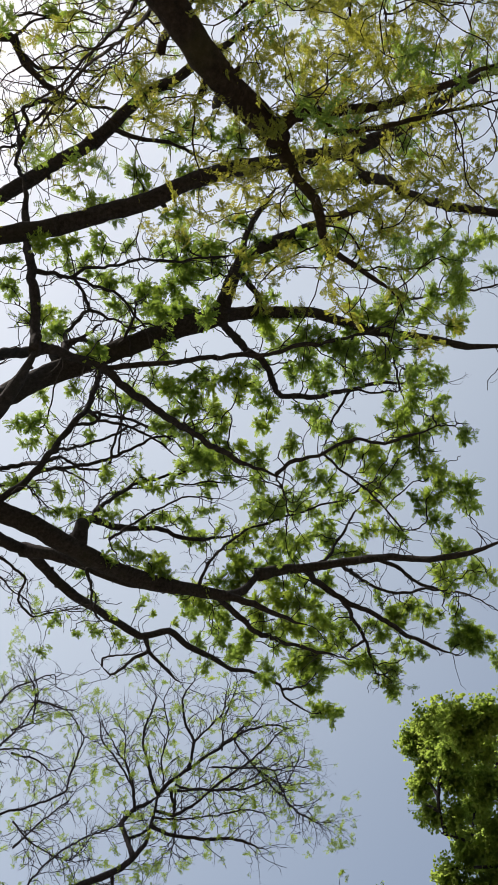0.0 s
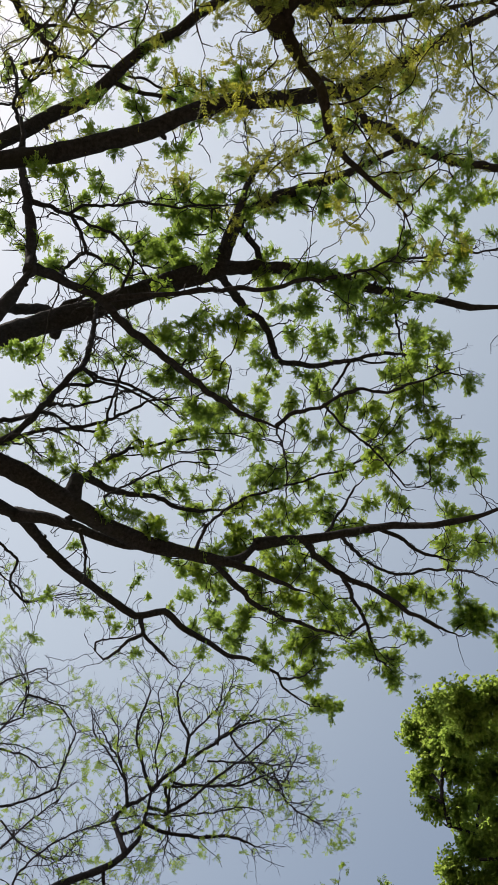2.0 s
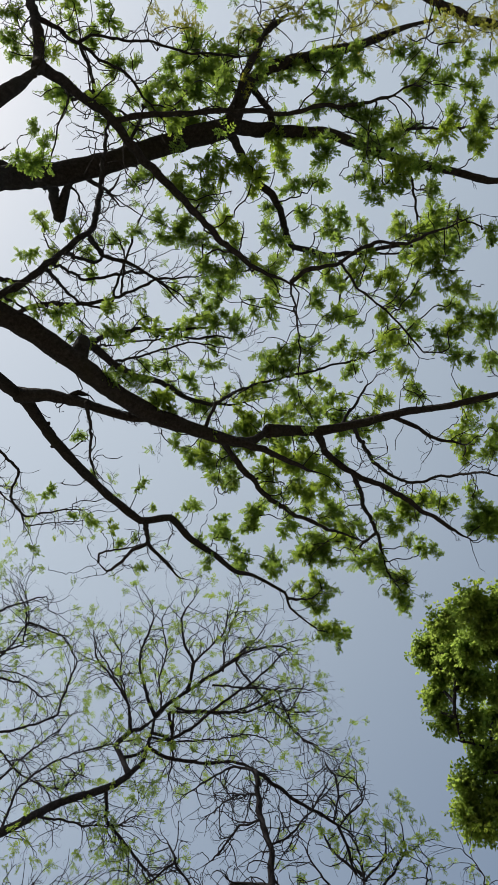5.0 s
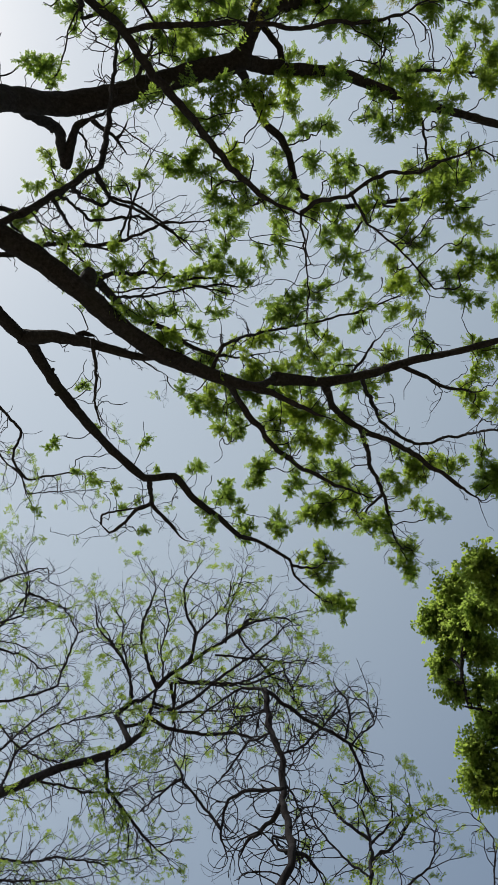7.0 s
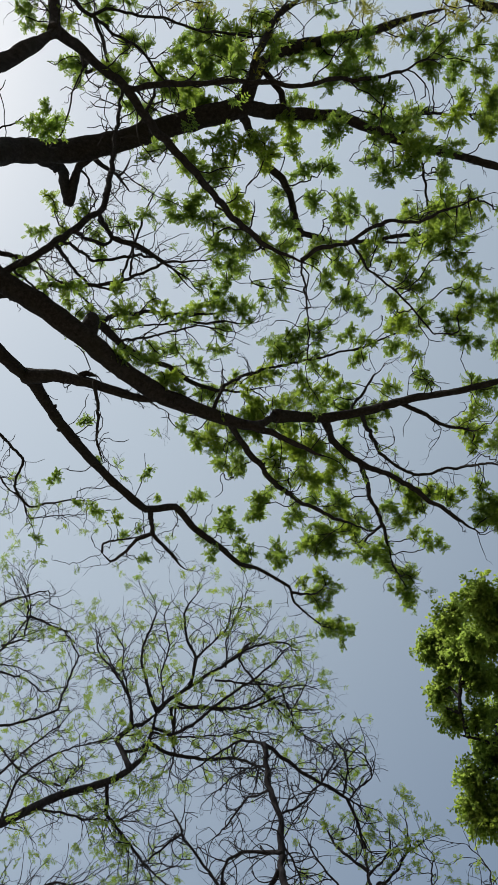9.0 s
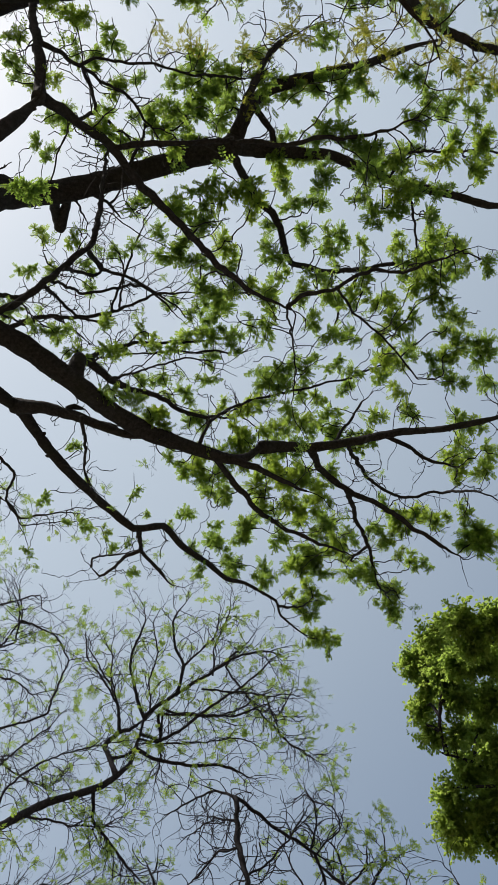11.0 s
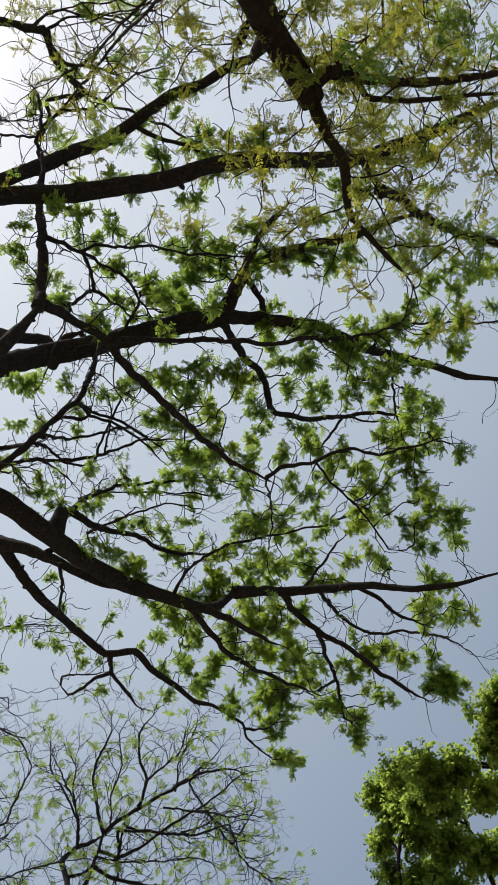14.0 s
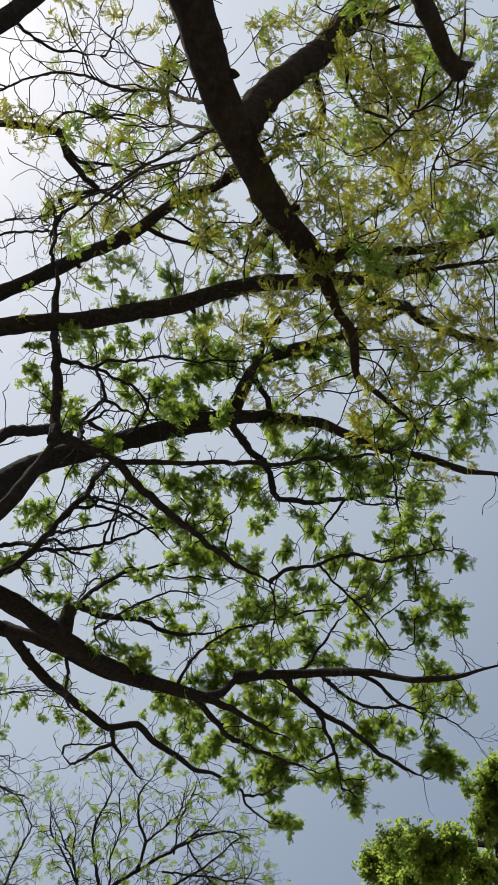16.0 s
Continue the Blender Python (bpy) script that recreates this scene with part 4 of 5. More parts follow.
limb(near_tree, 0.020, 0.012, (0.21, -2.69, 9.42), (0.34, -2.52, 9.60), (0.40, -2.32, 9.77), (0.58, -2.21, 9.97), (0.88, -2.19, 10.13), (1.16, -2.06, 10.28), (1.54, -2.13, 10.49))
limb(near_tree, 0.019, 0.009, (0.42, -3.08, 9.90), (0.82, -3.10, 10.20), (1.19, -3.15, 10.37), (1.60, -3.45, 10.60))
limb(near_tree, 0.031, 0.023, (0.33, -2.92, 9.69), (0.70, -3.17, 10.20), (0.97, -3.43, 10.60))
limb(near_tree, 0.044, 0.012, (0.22, -0.54, 7.97), (0.35, -0.27, 7.82), (0.48, -0.13, 7.87), (0.54, 0.05, 7.94), (0.59, 0.20, 8.07), (0.74, 0.31, 8.37), (1.05, 0.49, 8.72), (1.30, 0.66, 8.88), (1.36, 0.83, 8.85))
limb(near_tree, 0.042, 0.026, (0.19, -0.57, 7.92), (0.28, -0.67, 7.75), (0.42, -0.76, 7.93), (0.54, -0.73, 8.05), (0.79, -0.79, 8.25), (1.10, -0.86, 8.46), (1.42, -0.97, 8.68), (1.79, -1.13, 9.02), (2.19, -1.31, 9.42))
limb(near_tree, 0.048, 0.046, (0.35, -0.72, 7.84), (0.44, -0.86, 8.52), (0.50, -1.00, 9.13))
limb(near_tree, 0.025, 0.014, (0.53, -0.73, 8.04), (0.62, -0.61, 8.02), (0.74, -0.61, 8.07), (1.08, -0.69, 8.25), (1.66, -0.82, 8.41), (1.96, -0.90, 8.53))
limb(near_tree, 0.026, 0.029, (-0.42, -1.14, 6.92), (-0.55, -1.13, 7.46), (-0.58, -1.05, 7.50))
limb(near_tree, 0.044, 0.032, (-0.16, -0.87, 7.45), (-0.21, -0.83, 7.87), (-0.26, -0.80, 8.19))
limb(near_tree, 0.028, 0.027, (-0.22, -0.93, 7.34), (-0.31, -0.87, 7.63), (-0.35, -0.84, 7.89))
limb(near_tree, 0.015, 0.013, (-0.48, -1.30, 6.81), (-0.68, -1.30, 7.62), (-1.01, -1.34, 8.67), (-1.51, -1.38, 9.97), (-1.97, -1.26, 11.00), (-2.32, -1.03, 11.50), (-2.72, -0.80, 12.00))
limb(near_tree, 0.015, 0.013, (-0.59, -1.35, 6.50), (-0.92, -1.66, 7.86), (-1.13, -1.82, 8.40), (-1.62, -1.99, 9.27), (-2.14, -2.28, 10.20), (-2.62, -2.41, 10.80), (-3.01, -2.39, 11.18), (-3.35, -2.32, 11.50))
limb(near_tree, 0.013, 0.010, (-1.13, -1.82, 8.40), (-1.07, -1.62, 8.28), (-0.95, -1.49, 7.91), (-0.72, -1.37, 7.32))
limb(near_tree, 0.014, 0.012, (-0.55, -1.30, 6.62), (-0.90, -1.47, 8.36), (-1.12, -1.43, 8.90), (-1.42, -1.39, 9.51), (-1.85, -1.24, 10.29), (-2.33, -1.16, 11.00))
limb(near_tree, 0.011, 0.007, (-1.13, -1.82, 8.40), (-1.15, -2.06, 8.69), (-1.16, -2.32, 8.97), (-1.10, -2.54, 9.18))
limb(near_tree, 0.039, 0.051, (-1.20, -2.30, 3.60), (-0.60, -2.30, 4.60), (0.17, -1.79, 5.40), (0.31, -1.83, 5.80), (0.47, -1.82, 6.20), (0.63, -1.73, 6.44), (0.75, -1.70, 6.63))
limb(near_tree, 0.033, 0.024, (0.68, -1.72, 6.51), (0.77, -1.75, 6.65), (0.84, -1.79, 6.73))
limb(near_tree, 0.010, 0.007, (0.74, -1.70, 6.61), (0.76, -1.72, 7.22), (0.70, -1.70, 7.67), (0.63, -1.65, 8.23))
limb(near_tree, 0.010, 0.006, (0.72, -1.71, 6.59), (0.83, -2.03, 7.03), (0.89, -2.41, 7.46))
limb(near_tree, 0.008, 0.004, (0.74, -1.70, 6.61), (0.87, -1.61, 7.22), (0.93, -1.49, 7.75), (0.97, -1.40, 8.11))
limb(near_tree, 0.016, 0.009, (0.75, -3.00, 10.40), (0.93, -2.05, 10.28), (1.07, -1.79, 10.68), (1.30, -1.60, 10.82), (1.54, -1.36, 10.99))
limb(small_bare_tree, 0.032, 0.024, (0.35, 8.50, -0.20), (0.30, 8.30, 2.00), (0.10, 7.90, 4.20), (-0.13, 7.14, 5.38), (-0.06, 7.27, 5.81), (-0.00, 7.26, 5.99), (0.02, 7.33, 6.28), (-0.01, 7.40, 6.79), (0.02, 7.41, 7.10), (-0.00, 7.40, 7.42), (-0.04, 7.40, 7.76), (-0.10, 7.31, 8.31))
limb(small_bare_tree, 0.018, 0.013, (-0.10, 7.31, 8.31), (0.08, 7.45, 8.31), (0.32, 7.54, 8.18), (0.58, 7.63, 8.04), (0.74, 7.73, 8.04))
limb(small_bare_tree, 0.013, 0.010, (0.64, 7.67, 8.04), (0.74, 7.87, 7.85), (0.79, 7.94, 7.75))
limb(small_bare_tree, 0.010, 0.006, (0.60, 7.65, 8.04), (0.67, 7.58, 8.35), (0.64, 7.51, 8.58), (0.57, 7.47, 8.82))
limb(small_bare_tree, 0.008, 0.005, (0.66, 7.68, 8.04), (0.78, 7.64, 8.20), (0.88, 7.65, 8.32), (0.92, 7.60, 8.44), (0.83, 7.48, 8.47), (0.66, 7.50, 8.54), (0.56, 7.43, 8.58))
limb(small_bare_tree, 0.020, 0.013, (-0.01, 7.40, 6.79), (-0.09, 7.58, 6.82), (-0.22, 7.81, 6.98), (-0.31, 7.89, 6.89))
limb(small_bare_tree, 0.016, 0.009, (0.01, 7.40, 6.98), (-0.10, 7.50, 7.13), (-0.27, 7.60, 7.27), (-0.37, 7.70, 7.29), (-0.45, 7.89, 7.34), (-0.45, 8.00, 7.25), (-0.38, 8.13, 7.16))
limb(small_bare_tree, 0.012, 0.008, (-0.45, 7.95, 7.28), (-0.63, 7.91, 7.58), (-0.79, 7.86, 7.80), (-0.91, 7.84, 8.14))
limb(small_bare_tree, 0.010, 0.005, (-0.79, 7.86, 7.80), (-1.01, 7.99, 7.73), (-1.21, 8.30, 7.93))
limb(small_bare_tree, 0.010, 0.008, (0.01, 7.30, 6.17), (-0.06, 7.37, 6.27), (-0.10, 7.40, 6.39), (-0.09, 7.33, 6.37), (0.02, 7.34, 6.34))
limb(small_bare_tree, 0.018, 0.010, (0.01, 7.30, 6.17), (0.13, 7.44, 6.29), (0.22, 7.48, 6.19))
limb(small_bare_tree, 0.013, 0.008, (-0.10, 7.31, 8.31), (-0.27, 7.44, 8.57), (-0.53, 7.70, 8.75), (-0.81, 8.02, 8.93))
limb(small_bare_tree, 0.012, 0.005, (-0.04, 7.40, 7.76), (-0.22, 7.61, 7.93), (-0.41, 7.93, 8.01), (-0.56, 8.23, 8.20))
limb(small_bare_tree, 0.010, 0.006, (-0.00, 7.40, 7.42), (0.18, 7.47, 7.63), (0.41, 7.51, 8.04), (0.62, 7.54, 8.59))
limb(small_bare_tree, 0.009, 0.005, (0.02, 7.41, 7.10), (0.12, 7.59, 7.12), (0.21, 7.85, 7.16), (0.30, 8.02, 7.19))
limb(small_bare_tree, 0.010, 0.006, (-0.06, 7.35, 8.03), (-0.27, 7.68, 8.50), (-0.48, 8.09, 8.82), (-0.69, 8.35, 8.89))
limb(far_tree, 0.046, 0.027, (2.60, 13.60, 6.00), (1.43, 11.84, 9.36), (1.43, 11.76, 10.70), (1.55, 11.91, 11.70), (1.68, 11.98, 12.50), (1.65, 11.91, 13.20), (1.53, 11.90, 13.50))
limb(far_tree, 0.024, 0.014, (1.62, 11.95, 12.10), (2.12, 12.20, 12.80), (2.45, 12.12, 13.30), (2.49, 12.03, 13.80))
limb(far_tree, 0.025, 0.014, (1.67, 11.97, 12.59), (1.24, 11.94, 13.10), (1.11, 11.91, 13.60))
limb(far_tree, 0.020, 0.013, (1.55, 11.91, 11.70), (1.27, 12.03, 12.20), (0.91, 11.92, 12.80), (0.76, 11.82, 13.20))
limb(far_tree, 0.021, 0.009, (1.68, 11.98, 12.50), (2.06, 11.96, 13.00), (2.14, 11.86, 13.50))
limb(far_tree, 0.019, 0.009, (1.66, 11.85, 11.20), (2.45, 11.96, 12.00), (2.70, 11.90, 12.80), (2.62, 11.90, 13.20))
limb(far_tree, 0.022, 0.009, (2.60, 13.60, 6.00), (2.86, 12.14, 9.66), (3.10, 11.84, 11.00), (3.21, 11.74, 11.50), (3.39, 11.65, 12.20), (3.20, 11.66, 12.80), (2.52, 11.76, 13.00))
sprays(west_tree, 1.35, (-1.13, -0.40, 10.69), (-0.82, 0.79, 12.67), (1.44, -0.70, 10.94), (1.51, 1.28, 12.87), (1.02, 2.92, 13.91), (2.19, 2.37, 12.48), (2.59, 3.55, 12.26), (2.98, 4.70, 12.97), (1.24, 9.48, 17.32), (2.00, 7.86, 15.25), (2.83, 6.83, 15.45), (3.73, 6.93, 14.36), (1.72, 3.22, 12.32))
sprays(west_tree, 1.00, (-2.58, -2.64, 13.63), (-2.76, -1.89, 13.90), (-3.08, -1.83, 13.80), (-2.01, -1.38, 13.97), (-2.92, -1.15, 12.49), (-2.69, -0.65, 11.89), (-2.49, -0.46, 12.67), (-2.37, -0.33, 12.96), (-1.60, -0.16, 10.45), (-0.76, -0.02, 10.77), (-2.04, 0.25, 9.87), (-1.92, 0.26, 10.37), (-2.50, 0.41, 10.50), (-1.84, 0.49, 11.06), (-1.63, 0.69, 11.31), (-1.33, 0.87, 11.97), (-1.00, -1.00, 13.49), (-0.86, -1.25, 13.75), (-1.33, -1.48, 13.85), (-0.53, -1.14, 13.35), (-1.11, -1.42, 14.00), (-0.22, -1.03, 12.76), (-0.30, -0.78, 13.25), (-0.10, -0.76, 10.98))
sprays(west_tree, 1.00, (-1.61, -1.26, 13.88), (-0.50, 0.35, 12.25), (-0.78, 0.28, 12.21), (-0.30, -0.05, 12.74), (-0.15, 0.02, 12.82), (-1.14, 0.17, 11.70), (-1.60, -1.98, 14.30), (-0.07, -0.34, 10.84), (-0.61, -0.51, 10.83), (-0.36, -0.40, 10.77), (-2.50, 0.70, 10.42), (-1.16, 0.91, 12.34), (0.52, -2.24, 13.59), (1.15, -0.48, 12.04), (1.73, -0.79, 11.21), (2.48, -0.87, 14.41), (1.86, -0.60, 12.60), (2.87, -0.57, 13.27), (3.07, -0.42, 13.38), (1.30, -0.73, 11.24), (0.14, -0.22, 13.32), (1.25, 0.13, 13.51), (0.68, 0.31, 13.14), (0.37, 0.38, 13.01))
sprays(west_tree, 1.00, (1.98, 0.03, 13.20), (2.03, 0.04, 12.28), (2.34, 0.10, 12.69), (2.73, 0.58, 13.03), (2.88, 0.33, 12.78), (3.15, 0.26, 12.94), (3.53, 0.74, 13.95), (2.81, 0.90, 12.94), (2.37, 0.50, 13.13), (2.62, 0.25, 12.94), (3.30, -0.18, 13.05), (2.67, -0.54, 14.42), (-2.40, 0.82, 10.05), (-2.10, 0.91, 9.84), (-2.06, 1.17, 10.43), (-2.11, 1.13, 10.85), (-1.64, 1.31, 9.94), (-1.36, 0.89, 12.21), (-1.20, 1.09, 12.00), (-0.94, 1.19, 12.25), (-1.62, 0.75, 11.23), (-0.73, 1.24, 12.31), (-1.48, 1.32, 11.95), (-0.91, 1.41, 10.41))
sprays(west_tree, 1.00, (-2.78, 2.31, 12.56), (-2.52, 2.38, 13.34), (-1.71, 1.96, 11.41), (-1.99, 2.51, 13.53), (-1.31, 1.75, 10.58), (-1.02, 1.96, 11.39), (-0.89, 2.04, 11.44), (-0.62, 1.76, 10.99), (-0.47, 1.89, 11.06), (-0.26, 1.77, 11.07), (-0.14, 1.78, 11.09), (-0.10, 1.91, 11.14), (-0.43, 2.40, 11.82), (-0.37, 2.66, 11.96), (-2.14, 1.95, 9.41), (-2.71, 2.79, 12.62), (-2.74, 2.75, 11.68), (-2.49, 2.76, 11.84), (-1.20, 3.21, 13.79), (-0.95, 3.33, 13.85), (-1.01, 3.71, 13.92), (-0.64, 2.89, 11.51), (-0.29, 2.89, 11.77), (-0.08, 2.83, 11.78))
sprays(west_tree, 1.00, (-1.93, 3.39, 12.42), (-1.53, 3.56, 12.84), (-1.38, 3.72, 12.93), (-1.83, 3.81, 12.69), (-1.68, 3.90, 12.71), (-2.55, 3.52, 12.18), (-2.19, 3.67, 12.54), (-2.25, 3.36, 10.89), (-2.26, 3.46, 10.77), (-2.17, 3.68, 11.63), (-1.74, 3.63, 11.45), (-1.28, 4.66, 14.20), (-0.82, 4.91, 14.11), (-0.46, 4.79, 14.06), (-0.87, 4.99, 14.09), (-1.70, 4.17, 11.75), (-1.46, 4.22, 11.57), (-1.25, 4.50, 12.23), (-0.26, 4.85, 13.16), (-0.09, 4.62, 13.15), (-0.09, 5.12, 13.47), (-1.28, 4.49, 11.82), (-2.36, 3.77, 11.12), (-1.14, 4.61, 11.92))
sprays(west_tree, 1.00, (-0.60, 3.64, 13.65), (-2.26, 2.98, 13.04), (0.30, 1.52, 13.02), (0.22, 1.32, 12.58), (0.38, 1.33, 11.13), (0.52, 1.22, 12.64), (0.59, 1.47, 11.17), (0.69, 1.60, 11.21), (1.72, 1.25, 12.67), (1.51, 1.07, 10.54), (1.19, 1.49, 11.25), (1.64, 1.62, 12.08), (1.74, 1.78, 12.17), (2.28, 1.23, 12.50), (2.44, 1.16, 12.58), (2.64, 1.30, 12.45), (2.71, 1.37, 12.43), (2.04, 0.92, 12.47), (0.99, 2.19, 13.70), (1.16, 2.21, 13.81), (0.65, 2.17, 13.58), (1.52, 2.29, 13.99), (1.70, 2.25, 14.02), (2.05, 2.26, 14.04))
sprays(west_tree, 1.00, (2.54, 2.17, 13.97), (2.71, 2.26, 13.96), (2.89, 2.34, 13.94), (0.23, 2.49, 13.14), (0.32, 2.77, 13.27), (0.16, 3.05, 13.74), (1.20, 3.10, 13.93), (0.83, 2.74, 13.52), (0.59, 2.88, 12.26), (0.52, 2.97, 12.27), (0.11, 2.94, 11.70), (2.12, 2.60, 12.52), (1.84, 2.48, 11.75), (1.95, 2.73, 11.92), (2.27, 2.55, 11.72), (2.33, 2.35, 11.45), (2.16, 2.73, 11.85), (1.27, 2.66, 11.68), (1.17, 2.88, 11.98), (1.49, 3.01, 12.15), (1.63, 2.92, 12.07), (2.15, 3.45, 13.28), (2.24, 2.95, 11.86))
sprays(west_tree, 1.00, (2.40, 3.11, 11.85), (1.73, 3.51, 13.21), (2.44, 3.64, 12.30), (2.31, 3.73, 12.35), (3.18, 4.06, 13.26), (1.99, 3.88, 13.28), (1.69, 3.78, 12.30), (1.21, 4.02, 13.70), (1.01, 3.44, 12.52), (0.49, 3.98, 13.10), (0.32, 4.08, 13.12), (1.03, 4.70, 14.61), (1.22, 4.91, 14.62), (0.92, 4.88, 14.55), (0.50, 4.64, 13.44), (0.69, 4.87, 13.55), (1.88, 4.18, 12.46), (1.95, 4.09, 12.46), (1.90, 4.82, 14.11))
sprays(west_tree, 1.00, (1.56, 5.28, 14.30), (1.43, 5.45, 14.71), (1.77, 5.08, 13.72), (3.00, 5.08, 13.34), (0.17, 5.06, 13.78), (0.18, 5.41, 13.91), (0.74, 5.44, 14.32), (0.36, 5.38, 14.08), (3.73, 5.69, 14.33), (3.27, 4.16, 13.28), (2.16, 3.73, 13.32), (1.78, 3.78, 13.25), (1.46, 4.10, 13.67), (-1.22, 4.51, 11.87), (-2.55, 6.11, 14.33), (-0.64, 5.04, 12.27), (-1.78, 7.03, 15.57), (-1.88, 7.24, 15.54), (-1.38, 7.27, 15.69), (-0.94, 5.46, 12.96), (-0.53, 5.94, 13.39), (-0.43, 5.24, 13.09), (-0.17, 5.09, 13.19), (-0.09, 5.21, 13.05))
sprays(west_tree, 1.00, (-0.98, 7.85, 16.02), (-2.46, 7.09, 15.24), (-2.42, 7.28, 15.29), (-0.10, 6.77, 13.82), (-0.05, 6.54, 13.78), (-1.78, 7.55, 15.48), (-0.74, 5.36, 12.66), (0.55, 5.83, 14.17), (0.84, 5.79, 14.30), (1.12, 6.01, 14.35), (1.32, 5.95, 14.43), (0.60, 5.62, 13.13), (1.06, 6.39, 14.70), (0.17, 5.90, 13.12), (0.51, 5.99, 13.11), (0.77, 6.09, 13.12), (1.02, 5.90, 13.13), (1.44, 7.10, 15.49), (1.73, 7.63, 16.11), (1.95, 7.54, 16.16), (1.17, 7.03, 14.69), (1.48, 7.13, 14.89), (1.88, 8.03, 16.41), (0.56, 6.92, 14.27))
sprays(west_tree, 1.00, (0.97, 7.21, 14.61), (0.88, 7.54, 14.64), (0.94, 9.15, 17.19), (1.29, 9.05, 17.27), (1.19, 7.43, 14.84), (1.55, 9.39, 17.40), (1.42, 9.68, 17.31), (1.66, 10.12, 17.22), (1.43, 10.04, 17.21), (1.91, 10.18, 17.22), (2.46, 8.51, 16.43), (2.82, 8.69, 16.53), (2.94, 8.82, 16.55), (2.71, 8.98, 16.47), (2.95, 9.24, 16.48), (2.88, 7.65, 15.30), (3.12, 7.70, 15.41), (2.65, 7.48, 15.19), (3.10, 6.86, 15.54), (2.50, 6.76, 15.06), (2.62, 6.99, 15.09), (2.33, 6.58, 15.37), (3.14, 6.72, 14.78), (3.53, 6.50, 14.45))
sprays(west_tree, 1.00, (3.85, 6.83, 14.09), (3.79, 6.67, 14.29), (3.52, 6.79, 14.31), (3.01, 5.41, 13.66), (3.09, 5.58, 13.60), (3.41, 5.14, 13.25), (2.42, 7.22, 15.09), (2.20, 6.98, 15.06), (4.39, 7.57, 14.79), (0.34, 5.53, 13.14), (0.08, 5.72, 13.14), (3.64, 5.19, 13.13), (-2.90, -2.88, 11.10), (-2.75, -3.09, 11.45), (-2.61, -3.06, 11.67), (-2.33, -3.16, 11.91), (-1.92, -3.16, 11.75), (-2.22, -3.36, 11.91), (-2.59, -2.63, 13.68), (-2.53, -2.77, 13.76), (-2.26, -2.19, 14.20), (-3.34, -2.02, 13.44), (-3.03, -2.18, 13.52), (-1.98, -2.83, 14.07))
sprays(west_tree, 1.00, (-1.42, -0.09, 10.63), (-1.25, -0.15, 10.46), (-1.50, -0.05, 10.39), (-0.59, -0.39, 10.53), (-0.83, -0.31, 10.61), (-0.60, -0.70, 13.09), (-0.27, -0.51, 10.80), (-0.13, -0.52, 10.98), (-1.21, -1.56, 13.12), (-1.02, -1.66, 13.10), (-1.35, -1.49, 13.08), (-1.69, -1.24, 13.30), (0.29, 0.50, 12.94), (0.61, 0.38, 13.18), (-1.98, 0.47, 10.87), (-1.67, 0.30, 11.11), (-1.23, 0.06, 11.56), (-0.82, 0.17, 11.82), (-0.89, 0.55, 11.98), (-0.62, 0.62, 11.89), (-0.94, 1.03, 10.76), (-0.47, 1.06, 10.88), (-1.55, 1.35, 10.14), (-2.85, 1.20, 12.63))
sprays(west_tree, 1.00, (-3.02, 1.43, 12.43), (-2.81, 1.28, 13.05), (-2.47, 1.60, 12.06), (-1.29, 1.95, 10.57), (-1.72, 1.94, 13.66), (-0.60, 2.09, 10.98), (-0.89, 2.31, 11.70), (-1.68, 2.42, 13.21), (-1.39, 2.24, 13.42), (-1.03, 2.50, 11.74), (-0.79, 2.57, 11.64), (-0.57, 2.64, 11.83), (-2.30, 2.73, 13.18), (-1.64, 2.86, 12.77), (-1.42, 3.00, 12.90), (-0.51, 3.04, 12.12), (-2.58, 3.16, 12.60), (-2.94, 3.28, 12.19), (-2.77, 3.40, 11.89), (-1.64, 3.30, 12.73), (-2.89, 3.16, 11.33), (-1.17, 3.84, 13.38), (-0.63, 3.94, 13.79), (-0.71, 3.45, 13.93))
sprays(west_tree, 1.00, (-0.30, 3.61, 13.83), (-1.66, 3.97, 11.69), (-1.51, 4.17, 12.75), (-1.30, 4.19, 12.97), (-1.81, 4.11, 11.27), (-0.95, 4.49, 13.54), (-2.61, 4.78, 12.46), (-2.60, 5.30, 13.49), (-1.15, 5.24, 12.82), (-0.60, 5.56, 12.79), (-0.37, 5.41, 12.83), (-1.91, 6.05, 14.42), (-1.62, 6.32, 15.08), (-1.84, 6.37, 14.58), (-1.08, 6.96, 15.57), (-2.90, 6.01, 13.60), (-3.10, 6.22, 13.72), (-3.16, 6.68, 14.31), (-2.90, 6.78, 14.34), (-2.76, 7.09, 15.00), (-2.46, 7.87, 16.09), (-2.09, 7.61, 15.63), (-0.61, 7.66, 16.18), (-0.19, 8.38, 16.63))
sprays(west_tree, 1.00, (-2.00, 8.13, 15.62), (-3.82, 7.70, 15.36), (-0.03, 0.50, 12.18), (0.20, 1.11, 12.65), (0.97, 1.53, 13.07), (0.47, 1.79, 13.43), (0.76, 1.74, 13.19), (1.29, 1.70, 12.71), (1.35, 1.51, 12.63), (1.60, 1.87, 12.38), (1.37, 1.95, 12.26), (1.20, 2.12, 11.98), (1.05, 2.38, 13.71), (0.17, 2.09, 13.53), (0.08, 2.34, 13.33), (0.85, 1.28, 10.45), (1.02, 1.39, 10.42), (0.61, 1.19, 10.40), (1.35, 1.28, 10.71), (2.01, 1.03, 13.22), (1.96, 1.59, 12.45), (2.21, 1.60, 12.33), (2.03, 1.96, 12.05), (2.14, 2.68, 13.87))
